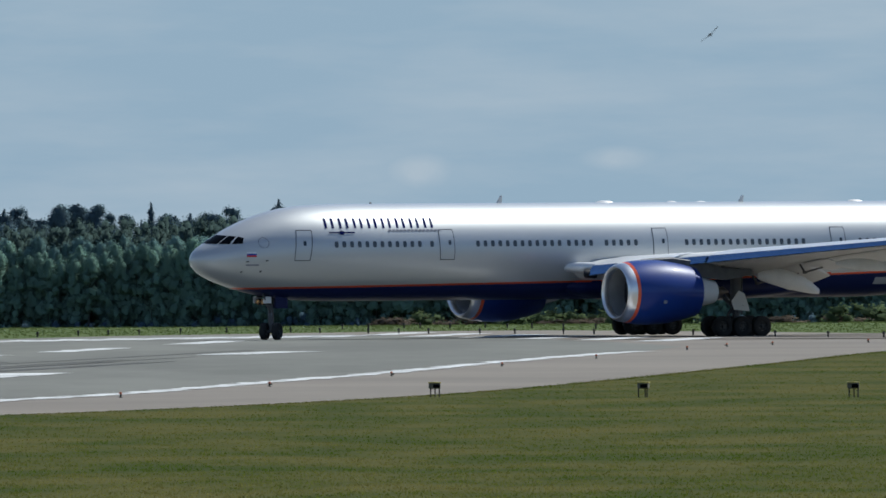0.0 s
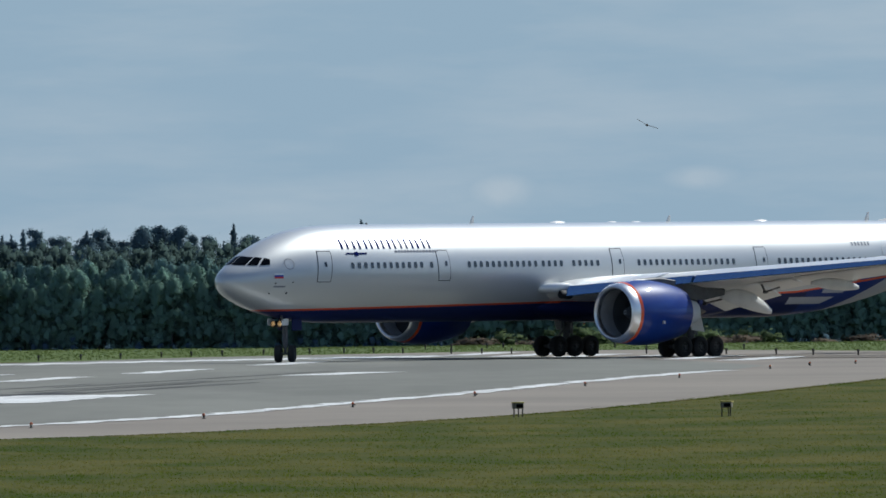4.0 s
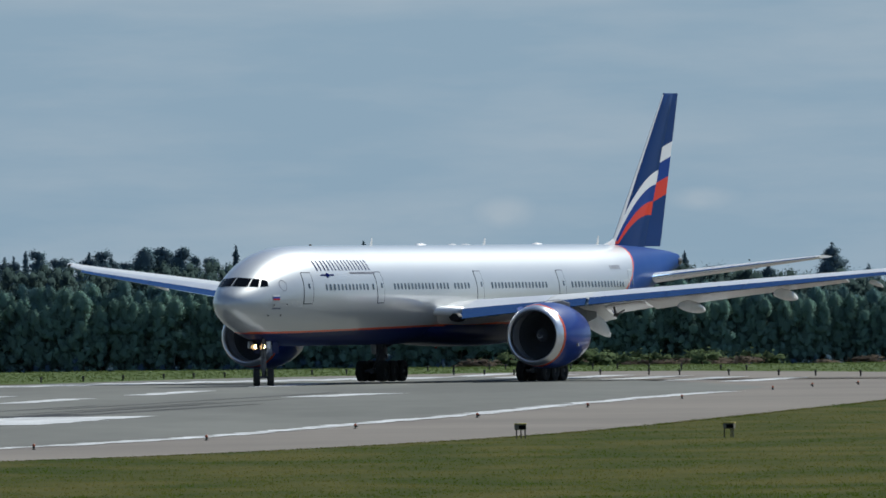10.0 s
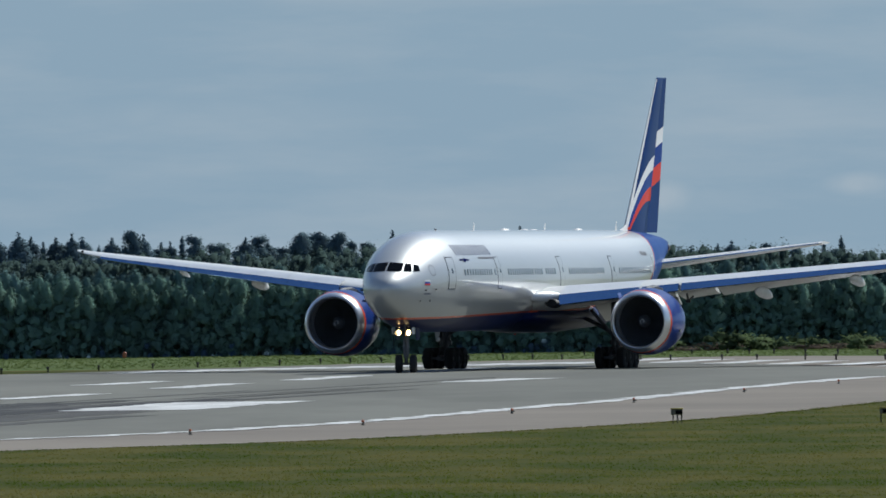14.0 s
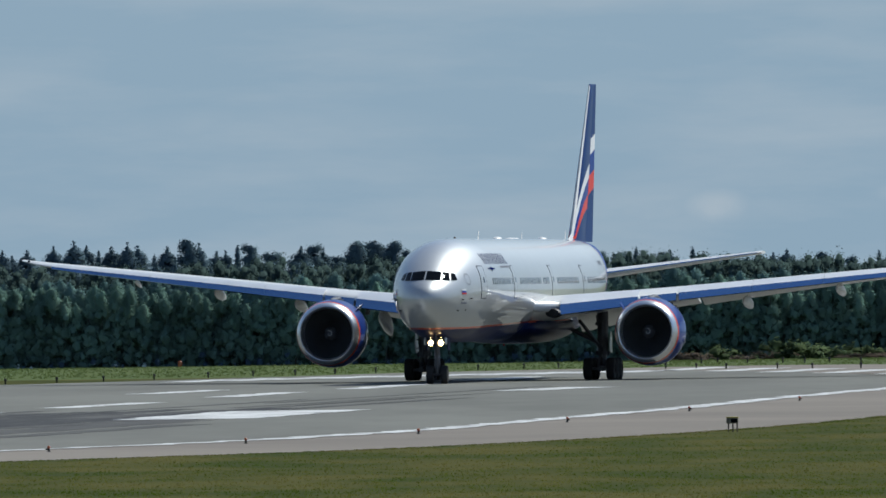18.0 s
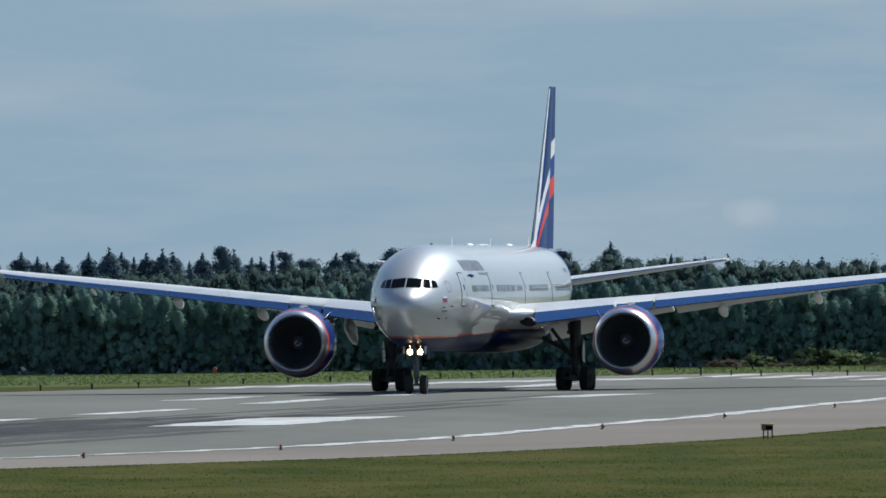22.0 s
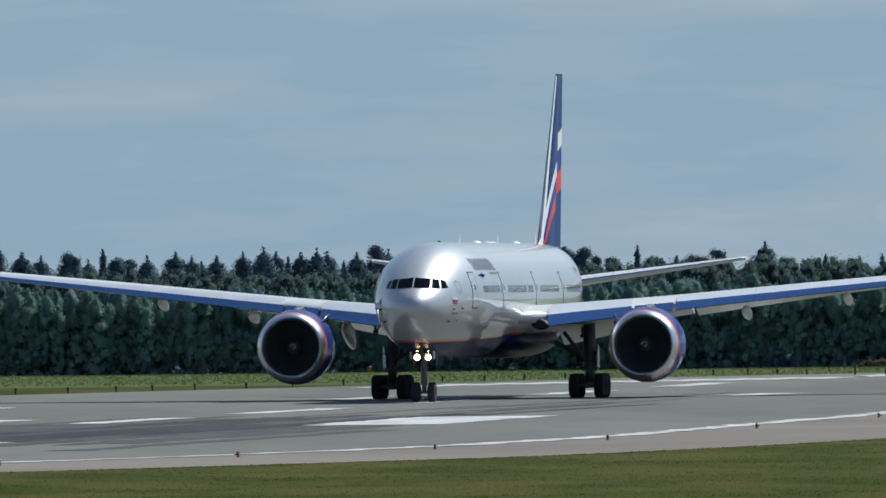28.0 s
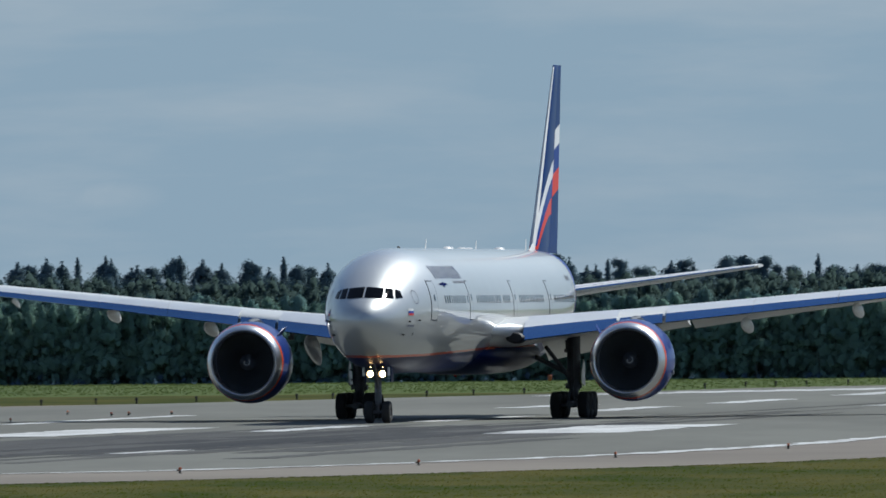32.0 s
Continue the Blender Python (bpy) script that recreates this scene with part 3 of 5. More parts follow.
def build_hull():
    stations = [0, 0.03, 0.07, 0.12, 0.2, 0.3, 0.42, 0.56, 0.72, 0.9, 1.1, 1.35, 1.65, 2, 2.4, 2.8, 3.3, 3.8, 4.4, 5, 5.8, 6.6, 7.6, 8.8, 10.5, 11.6] + list(range(13, 50, 3)) + [49 + i * 0.8 for i in range(1, 30)] + [72.6, 73.1]
    n = 64
    rings = []
    for a in stations:
        w, lo, hi = lerp_table(HULL, a)
        c, h = (lo + hi) / 2, (hi - lo) / 2
        rings.append([(X(a), w * math.sin(2 * math.pi * i / n), c + h * math.cos(2 * math.pi * i / n)) for i in range(n)])
    return part("fuselage", loft(rings), M["silver"], airliner, "silver-grey fuselage with navy belly and orange line")


fuselage = build_hull()


def skin_patch(a0, a1, z0, z1, side, lift, na=3, nz=5, round_=0.0, shear=0.0):
    """A curved panel that lies on the hull, lifted off it; as points in the airliner's space."""
    bm = bmesh.new()
    g = []
    for j in range(nz + 1):
        z = z0 + (z1 - z0) * j / nz
        row = []
        for i in range(na + 1):
            f, k = i / na * 2 - 1, j / nz * 2 - 1
            a = (a0 + a1) / 2 + f * (a1 - a0) / 2 * (1 - round_ * k ** 4) + shear * (z - z0)
            row.append(bm.verts.new((X(a), side * (hull_y(a, z) + lift), z)))
        g.append(row)
    for j in range(nz):
        for i in range(na):
            bm.faces.new((g[j][i], g[j][i + 1], g[j + 1][i + 1], g[j + 1][i]))
    return bm


def thick_patch(*args, depth=0.02, **kw):
    bm = skin_patch(*args, **kw)
    side = args[4]
    r = bmesh.ops.extrude_face_region(bm, geom=bm.faces[:])
    for v in r["geom"]:
        if isinstance(v, bmesh.types.BMVert):
            v.co.y -= side * depth
    return bm


DOORS = (6.76, 17.07, 32.95, 46.34, 58.6)
for side in (1, -1):
    for k, a in enumerate(DOORS):
        z0, z1, hw = (5.02, 6.98, 0.56) if k < 4 else (5.25, 6.95, 0.5)
        lean = 0.14 if k == 0 else 0.0
        a -= lean
        rim = part("door_seal", thick_patch(a - hw, a + hw, z0, z1, side, 0.012, 6, 10, round_=0.07, shear=lean, depth=0.02), M["outline"] if k < 4 else M["white"], airliner, "dark outline of a cabin door" if k < 4 else "white outline of the rear cabin door")
        leaf = part("door", thick_patch(a - hw + 0.045, a + hw - 0.045, z0 + 0.045, z1 - 0.045, side, 0.016, 6, 10, round_=0.07, shear=lean, depth=0.02), M["silver"], airliner, "closed silver cabin door")
        part("door_window", thick_patch(a + 0.1, a + 0.3, 5.98, 6.28, side, 0.03, 2, 3, round_=0.2, depth=0.02), M["pane"], leaf)
WINDOW_ROWS = ((9.0, 12), (15.95, 1), (19.35, 12), (26.1, 4), (28.9, 5), (34.9, 17), (48.0, 17))
for side in (1, -1):
    shared = to_mesh("cabin_window", thick_patch(19.87, 20.13, 5.86, 6.24, side, 0.012, 2, 4, round_=0.25, depth=0.02), M["pane"])
    for start, count in WINDOW_ROWS:
        for i in range(count):
            a = start + 0.55 * i
            ob = new("cabin_window", shared)
            ob.parent = airliner
            ob.location = (20.0 - a, side * (hull_y(a, 6.05) - hull_y(20, 6.05)), 0)


def front_pane(corners, lift=0.02):
    """A windscreen pane: four (y, z) corners in the front view, laid on the nose."""
    bm = bmesh.new()
    n = 6
    (y0, z0), (y1, z1), (y2, z2), (y3, z3) = corners
    g = []
    for j in range(n + 1):
        v = j / n
        row = []
        for i in range(n + 1):
            u = i / n
            y = (y0 * (1 - u) + y1 * u) * (1 - v) + (y3 * (1 - u) + y2 * u) * v
            z = (z0 * (1 - u) + z1 * u) * (1 - v) + (z3 * (1 - u) + z2 * u) * v
            a = hull_a(y, z)
            p = Vector((X(a), y, z))
            nrm = Vector((1.0, 0.7 * y / 2, 0.6)).normalized()
            row.append(bm.verts.new(p + nrm * lift))
        g.append(row)
    for j in range(n):
        for i in range(n):
            bm.faces.new((g[j][i], g[j][i + 1], g[j + 1][i + 1], g[j + 1][i]))
    r = bmesh.ops.extrude_face_region(bm, geom=bm.faces[:])
    for v in r["geom"]:
        if isinstance(v, bmesh.types.BMVert):
            v.co.x -= 0.05
    return bm


for side in (1, -1):
    for c in (((0.04, 6.16), (0.88, 6.11), (0.84, 6.62), (0.04, 6.69)), ((0.95, 6.11), (1.34, 6.10), (1.22, 6.58), (0.91, 6.62)), ((1.42, 6.10), (1.68, 6.13), (1.52, 6.48), (1.30, 6.57))):
        part("cockpit_window", front_pane([(side * y, z) for y, z in c]), M["glass"], airliner, "dark cockpit window pane")

# plain shapes in its colours where the airline's name stands
for side in (1, -1):
    for i in range(8):
        a = 8.4 + i * 1.03
        for da in (0.0, 0.48):
            part("name_bar", skin_patch(a + da, a + da + 0.16, 7.08, 7.70, side, 0.012, 1, 3, shear=0.12), M["navy"], airliner, "navy bar in place of the airline's name")
    for i in range(14):
        a = 12.9 + i * 0.28
        part("small_bar", skin_patch(a, a + 0.2, 6.86, 6.98, side, 0.02, 1, 2), M["grey_letter"], airliner, "small grey lettering bar")
    for sgn in (-1, 1):
        part("emblem_wing", skin_patch(9.5 + sgn * 0.5 - 0.42, 9.5 + sgn * 0.5 + 0.42, 6.76, 6.85, side, 0.02, 3, 2, shear=sgn * -0.5), M["navy"], airliner)
    part("emblem_body", skin_patch(9.32, 9.68, 6.66, 6.92, side, 0.024, 2, 4, round_=0.5), M["navy"], airliner, "small navy winged emblem")
    for k, col in enumerate(("red", "flag_blue", "white")):
        part("flag_band", skin_patch(3.0, 3.62, 5.28 + 0.11 * k, 5.39 + 0.11 * k, side, 0.016, 4, 2), M[col], airliner)
    for k in range(6):
        part("registration_bar", skin_patch(55.2 + k * 0.32, 55.35 + k * 0.32, 6.98, 7.24, side, 0.012, 1, 3), M["grey_letter"], airliner, "small grey registration bar")
    part("static_plate", skin_patch(2.95, 3.8, 4.72, 4.82, side, 0.014, 3, 2), M["grey_letter"], airliner)
    # round emblem behind the cockpit
    bm = bmesh.new()
    n = 20
    ring = [[], []]
    for i in range(n):
        for k, r in enumerate((0.31, 0.345)):
            a, z = 4.15 + r * math.cos(2 * math.pi * i / n), 6.18 + r * math.sin(2 * math.pi * i / n)
            ring[k].append(bm.verts.new((X(a), side * (hull_y(a, z) + 0.02), z)))
    for i in range(n):
        bm.faces.new((ring[0][i], ring[0][(i + 1) % n], ring[1][(i + 1) % n], ring[1][i]))
    part("round_emblem", bm, M["grey_letter"], airliner, "thin grey ring emblem")

# probes and ports on the nose, lamp under the belly
for side in (1, -1):
    for a, z in ((2.75, 4.35), (3.05, 5.0), (4.3, 5.05)):
        part("air_probe", rod((X(a) - 0.1, side * (hull_y(a, z) - 0.01), z), (X(a) + 0.12, side * (hull_y(a, z) + 0.11), z - 0.02), 0.035, 6), M["dark"], airliner, "small dark air-data probe")
    part("static_port", skin_patch(3.9, 4.02, 4.3, 4.42, side, 0.012, 1, 2), M["outline"], airliner)
part("belly_beacon", turned([(0, 0.08), (0.06, 0.07), (0.1, 0.02)], 12, caps=True), M["red"], airliner, "red belly beacon", at=pose(X(33.0), 0, 2.2, 0, 90, 0))
# blades, domes and beacons on the crown
for a, h in ((22.7, 0.5), (40.8, 0.45), (59.5, 0.55)):
    bm = loft([[(X(a) + 0.2 - rake - k * wide, 0.022 * s, 8.58 + z) for k, s in ((0.0, 0), (0.4, 1), (1.0, 0), (0.4, -1))] for z, rake, wide in ((0, 0, 0.42), (h * 0.9, 0.26, 0.2), (h, 0.32, 0.1))])
    part("antenna_blade", bm, M["white"], airliner, "white blade antenna")
for a, ln, h in ((30.6, 1.4, 0.15), (35.6, 0.8, 0.1), (37.8, 0.8, 0.09), (49.5, 1.2, 0.14)):
    rings = []
    for i in range(9):
        f = i / 8 * 2 - 1
        k = math.sqrt(max(0.02, 1 - f * f))
        rings.append([(X(a) + f * ln / 2, 0.3 * k * math.cos(math.pi * j / 8 * 2), 8.58 + max(-0.05, h * k * math.sin(math.pi * j / 8 * 2))) for j in range(8)])
    part("antenna_dome", loft(rings), M["white"], airliner, "low white antenna dome")
part("beacon", turned([(0, 0.09), (0.06, 0.08), (0.11, 0.02)], 12, caps=True), M["dark"], airliner, "small dark beacon", at=pose(X(13.2), 0, 8.6, 0, -90, 0))


# wing: y, leading edge, chord, height, thickness share
def section(le, chord, y, z, thick, camber=0.01, n=14, twist=0.0, blunt=0.0):
    """Aerofoil ring, leading edge first over the top and back beneath."""
    up, low = [], []
    for i in range(n + 1):
        c = (1 - math.cos(math.pi * i / n)) / 2
        t = thick * 5 * (0.2969 * math.sqrt(c) - 0.126 * c - 0.3516 * c * c + 0.2843 * c ** 3 - 0.1015 * c ** 4) + blunt * c
        m = camber * 4 * c * (1 - c)
        up.append((c, m + t))
        low.append((c, m - t))
    pts = up + low[-2:0:-1]
    out = []
    for c, h in pts:
        zz = h * chord - math.sin(radians(twist)) * (c - 0.3) * chord
        out.append((X(le + c * chord), y, z + zz))
    return out


WING = [(2.2, 25.9, 15.2, 4.10, 0.112), (3.4, 26.7, 14.3, 4.25, 0.108), (6.5, 28.9, 12.4, 4.64, 0.098), (9.9, 31.3, 10.2, 5.04, 0.092), (15, 34.9, 8.3, 5.60, 0.088), (20, 38.4, 6.6, 6.13, 0.086),
        (25, 41.9, 4.9, 6.64, 0.085), (29.6, 45.1, 3.3, 7.11, 0.084), (31.2, 46.7, 2.3, 7.31, 0.08), (32.3, 48.4, 1.0, 7.5, 0.08)]


def wing_at(y):
    return lerp_table(WING, y)


SLAT_DEEP = 0.045      # depth of a slat's nose, as a share of the chord


def build_wing(side):
    ys = [2.2, 3.4, 5, 6.5, 8, 9.9, 12, 15, 17.5, 20, 22.5, 25, 27.5, 29.6, 30.5, 31.2, 31.8, 32.3]
    rings = []
    for y in ys:
        le, ch, z, th = wing_at(y)
        rings.append(section(le + 0.02 * ch, ch * 0.96, side * y, z, th, 0.012, twist=2.0 - y * 0.19))
    wing = part("wing", loft(rings), M["wing"], airliner, "grey swept wing with leading edge strip with reflected light in its colour")
    # slats, one piece after another along the leading edge
    spans = ((4.3, 8.6), (8.75, 10.75), (10.9, 14.95), (14.97, 18.95), (18.97, 22.95), (22.97, 26.65), (26.67, 29.9))
    for y0, y1 in spans:
        # a bright upper skin that curls over into a sky-tinted metal nose, let down for the take-off
        upper, nose = [], []
        for k in range(5):
            y = y0 + (y1 - y0) * k / 4
            le, ch, z, th = wing_at(y)
            full = section(le, ch, side * y, z, th, 0.012, n=26, twist=2.0 - y * 0.19)
            back_x, back_z = max(((p[0], p[2]) for p in full[:27] if X(le) - p[0] > 0.105 * ch), key=lambda p: p[0])
            tip = full[0]
            px, pz, curve = tip[0] + 0.012 * ch, tip[2] + 0.012 * ch, []
            for i in range(11):
                curve.append((px, side * y, pz))
                # slope shaped so that the nose mirrors upper sky in the camera's view
                steep = radians(40 - 16 * i / 10)
                pz -= SLAT_DEEP * ch / 10
                px += SLAT_DEEP * ch / 10 * math.tan(steep)
            tx, tz = curve[-1][0], curve[-1][2]
            front, back = curve[0], (back_x - 0.02 * ch, side * y, back_z + 0.006 * ch)
            mid = ((front[0] * 0.55 + back[0] * 0.45), side * y, front[2] * 0.42 + back[2] * 0.58)
            upper.append([back, mid, (front[0], side * y, front[2] + 0.004), (front[0] - 0.06, side * y, front[2] - 0.03), (mid[0], side * y, mid[2] - 0.04), (back[0], side * y, back[2] - 0.03)])
            nose.append(curve + [(tx - 0.05, side * y, tz - 0.04), (tx - 0.3, side * y, tz - 0.02), (front[0] - 0.35, side * y, front[2] - 0.12), (front[0] - 0.1, side * y, front[2] - 0.03)])
        if y0 == 8.75:
            part("krueger_flap", loft(nose), M["metal"], wing, "short metal flap above the engine pylon, tinted with sky blue")
            continue
        slat = part("slat", loft(upper), M["slat_top"], wing, "pale leading edge slat let down")
        part("slat_nose", loft(nose), M["metal"], slat, "metal slat nose with mirrored sky blue in its colour")
    # flaps behind the trailing edge, let down for the take-off
    for y0, y1, drop, share in ((3.5, 8.4, 24, 0.2), (8.6, 10.8, 12, 0.2), (11.0, 22.6, 18, 0.2), (22.9, 28.6, 4, 0.2)):
        rings = []
        for k in range(6):
            y = y0 + (y1 - y0) * k / 5
            le, ch, z, th = wing_at(y)
            tw = 2.0 - y * 0.19
            fc = ch * share
            zz = z - 0.02 * ch - math.sin(radians(tw)) * 0.64 * ch
            rings.append(section(le + ch * 0.90, fc, side * y, zz - 0.08, 0.13, 0.03, n=8, twist=drop))
        part("flap", loft(rings), M["wing"], wing, "grey trailing edge flap let down")
    # canoe fairings
    for y, ln, rad in ((8.2, 4.6, 0.52), (13.8, 4.4, 0.34), (19.2, 4.0, 0.32), (24.6, 2.4, 0.15)):
        le, ch, z, th = wing_at(y)
        rings = []
        for i in range(13):
            f = i / 12
            r = rad * (math.sin(math.pi * min(1, f * 0.92 + 0.04)) ** 0.6)
            a = le + ch * 0.62 + ln * f
            zc = z - 0.12 * ch * (1 - 0.75 * 0.5) - 0.10 - 0.35 * f * f * (2.9 if y < 10 else 0.9)
            rings.append([(X(a), side * y + 0.62 * r * math.cos(2 * math.pi * j / 12), zc + 1.15 * r * math.sin(2 * math.pi * j / 12)) for j in range(12)])
        part("flap_track_fairing", loft(rings), M["white"], wing, "pale canoe fairing under the wing")
    # flap drives: cranked arms between the rear spar and the let-down flaps
    for y in (4.9, 6.7, 9.4):
        le, ch, z, th = wing_at(y)
        zz = z - 0.02 * ch - math.sin(radians(2.0 - y * 0.19)) * 0.64 * ch - 0.1
        a = le + ch * 0.82
        bm = rod((X(a), side * y, zz - 0.02), (X(a + 0.35), side * y, zz - 0.52), 0.07, 8)
        rod((X(a + 0.35), side * y, zz - 0.52), (X(le + ch * 0.98), side * y, zz - 0.22), 0.06, 8, bm)
        rod((X(a + 0.35), side * y - 0.14, zz - 0.52), (X(a + 0.35), side * y + 0.14, zz - 0.52), 0.1, 8, bm)
        part("flap_drive", bm, M["strut"], wing, "dark cranked flap drive")
    # lamp at the wing tip
    part("tip_light", turned([(-0.15, 0.02), (0, 0.09), (0.2, 0.05)], 10, caps=True), M["glass"], wing, at=pose(X(47.6), side * 31.7, 7.43))
    return wing


for side in (1, -1):
    build_wing(side)


def build_belly():
    rings = []
    for i in range(29):
        f = i / 28
        a = 26.5 + 18.5 * f
        k = math.sin(math.pi * f) ** 0.6 if 0 < f < 1 else 0.0
        w, lo, hi = 2.2 + 1.4 * k, 2.9 - 0.68 * k, 3.7 + 0.75 * k
        c, h = (lo + hi) / 2, (hi - lo) / 2
        rings.append([(X(a), w * math.copysign(abs(math.sin(2 * math.pi * j / 36)) ** 0.75, math.sin(2 * math.pi * j / 36)), c + h * math.copysign(abs(math.cos(2 * math.pi * j / 36)) ** 0.8, math.cos(2 * math.pi * j / 36))) for j in range(36)])
    part("belly_fairing", loft(rings), M["silver"], airliner, "smooth wing-root fairing")
    # glove where the leading edge meets the hull, a highlight painted as white, with a dark lamp opening in it
    for side in (1, -1):
        rings = []
        for f in (0.0, 0.15, 0.35, 0.6, 0.85, 1.0):
            y = side * (2.6 + 1.75 * f)
            a, z, r = 26.1 + 1.9 * f ** 1.3, 4.46 + 0.06 * f, (0.24 + 0.12 * math.sin(math.pi * f)) * (1.0 - 0.5 * f ** 6)
            rings.append([(X(a) + r * 1.6 * math.cos(2 * math.pi * j / 14), y, z + r * math.sin(2 * math.pi * j / 14)) for j in range(14)])
        part("wing_root_glove", loft(rings), M["slat_top"], airliner, "smooth wing-root glove, white for the highlight on it")
        rings = [[(X(a) + 0.2 * math.cos(2 * math.pi * j / 14), side * (3.9 + k * 0.52 * math.cos(2 * math.pi * j / 14)), z + k * 0.30 * math.sin(2 * math.pi * j / 14)) for j in range(14)] for a, z, k in ((26.72, 4.10, 0.75), (26.85, 4.10, 0.95), (27.6, 4.08, 1.0))]
        part("root_lamp_opening", loft(rings), M["dark"], airliner, "dark lamp opening in the wing root")


build_belly()


def build_engine(side):
    """Nacelle in its own space: x forward from the lip, turned about its axis."""
    base = pose(X(25.5), side * 9.70, 2.94, 0, 0, 0)
    cowl = part("engine", turned([(-0.80, 1.94), (-1.1, 1.99), (-1.6, 2.04), (-2.3, 2.07), (-3.1, 2.05), (-3.9, 1.96), (-4.8, 1.80), (-5.7, 1.58), (-5.7, 1.50), (-4.6, 1.55), (-3.0, 1.62)], 56), M["cowl"], airliner, "glossy blue engine cowl", at=base)
    part("inlet_lip", turned([(-0.60, 1.89), (-0.35, 1.85), (-0.15, 1.78), (-0.04, 1.71), (0.0, 1.64), (-0.06, 1.57), (-0.2, 1.53), (-0.45, 1.51)], 56), M["lip"], cowl, "polished metal inlet lip")
    part("cowl_stripe", turned([(-0.60, 1.892), (-0.81, 1.945)], 56), M["orange"], cowl, "orange ring round the cowl")
    part("inlet_duct", turned([(-0.45, 1.505), (-0.9, 1.52), (-1.55, 1.60), (-1.95, 1.62)], 56), M["duct"], cowl, "grey inlet duct")
    part("fan_case", turned([(-1.70, 1.62), (-1.72, 0.05)], 56), M["blade"], cowl)
    bm = turned([(-1.05, 0.02), (-1.15, 0.14), (-1.35, 0.28), (-1.6, 0.40), (-1.85, 0.46)], 24, caps=True)
    # white spiral on the spinner
    rows = []
    for k in range(22):
        f = k / 21
        ang, r = 5.2 * f, 0.07 + 0.12 * f
        x = -1.06 - 0.17 * f ** 1.2
        rows.append([bm.verts.new((x + 0.06, (r + d) * math.cos(ang), (r + d) * math.sin(ang))) for d in (-0.024, 0.024)])
    for r0, r1 in zip(rows, rows[1:]):
        bm.faces.new((r0[0], r0[1], r1[1], r1[0])).material_index = 1
    fan = part("fan", bm, [M["blade"], M["duct"]], airliner, "dark fan hub with a white spiral on its spinner", at=base)
    bm = bmesh.new()
    rows = []
    for k in range(6):
        r = 0.38 + (1.585 - 0.38) * k / 5
        tw = 0.35 + 0.55 * k / 5
        half = 0.16 + 0.13 * math.sin(math.pi * min(1, k / 4.2))
        swp = 0.10 * math.sin(math.pi * k / 5)
        row = []
        for e in (-1, 1):
            ang = e * half * math.sin(tw) / max(r, 0.6) + swp
            row.append(bm.verts.new((-1.62 - e * half * math.cos(tw) * 0.55, r * math.cos(ang), r * math.sin(ang))))
        rows.append(row)
    for r0, r1 in zip(rows, rows[1:]):
        bm.faces.new((r0[0], r0[1], r1[1], r1[0]))
    bmesh.ops.solidify(bm, geom=bm.faces[:], thickness=0.02)
    blade = to_mesh("fan_blade", bm, M["blade"])
    for i in range(22):
        ob = new("fan_blade", blade)
        ob.parent = fan
        ob.matrix_basis = pose(0, 0, 0, 360 / 22 * i)
    part("core_nozzle", turned([(-4.9, 1.28), (-5.7, 1.15), (-6.4, 0.92), (-7.3, 0.72), (-7.3, 0.66), (-6.6, 0.7)], 36), M["wing"], cowl, "grey core exhaust nozzle")
    part("exhaust_plug", turned([(-6.5, 0.5), (-7.3, 0.46), (-8.1, 0.2), (-8.5, 0.03)], 24, caps=True), M["hot"], cowl, "burnt metal exhaust plug")
    # pylon up to the wing
    rings = []
    for x, z0, z1, w in ((-1.9, 2.0, 2.08, 0.08), (-2.8, 1.95, 2.16, 0.18), (-4.2, 1.7, 2.22, 0.25), (-6.2, 0.9, 1.95, 0.27), (-8.2, 0.75, 1.55, 0.24), (-10.2, 1.05, 1.45, 0.10)):
        rings.append([(x, w * sy, zz) for sy, zz in ((-1, z0), (-1, z1 - 0.08), (-0.5, z1), (0.5, z1), (1, z1 - 0.08), (1, z0))])
    part("pylon", loft(rings), M["strut"], cowl, "dark grey engine pylon")
    # strake on the inner flank
    part("nacelle_strake", loft([[(-1.4, side * -1.55, 1.35), (-2.6, side * -1.6, 1.38), (-2.7, side * -1.85, 1.78), (-1.9, side * -1.82, 1.72)], [(-1.4, side * -1.52, 1.38), (-2.6, side * -1.57, 1.41), (-2.7, side * -1.82, 1.80), (-1.9, side * -1.79, 1.74)]]), M["cowl"], cowl)
    # small unreadable placard
    part("cowl_placard", loft([[(-2.45, side * 2.075, -0.7), (-2.65, side * 2.075, -0.7), (-2.65, side * 2.045, -0.5), (-2.45, side * 2.045, -0.5)], [(-2.45, side * 1.95, -0.7), (-2.65, side * 1.95, -0.7), (-2.65, side * 1.95, -0.5), (-2.45, side * 1.95, -0.5)]]), M["grey_letter"], cowl)
    return base, fan


engines = [build_engine(1), build_engine(-1)]


HINGE = 0.68      # where the rudder begins, as a share of the fin's chord


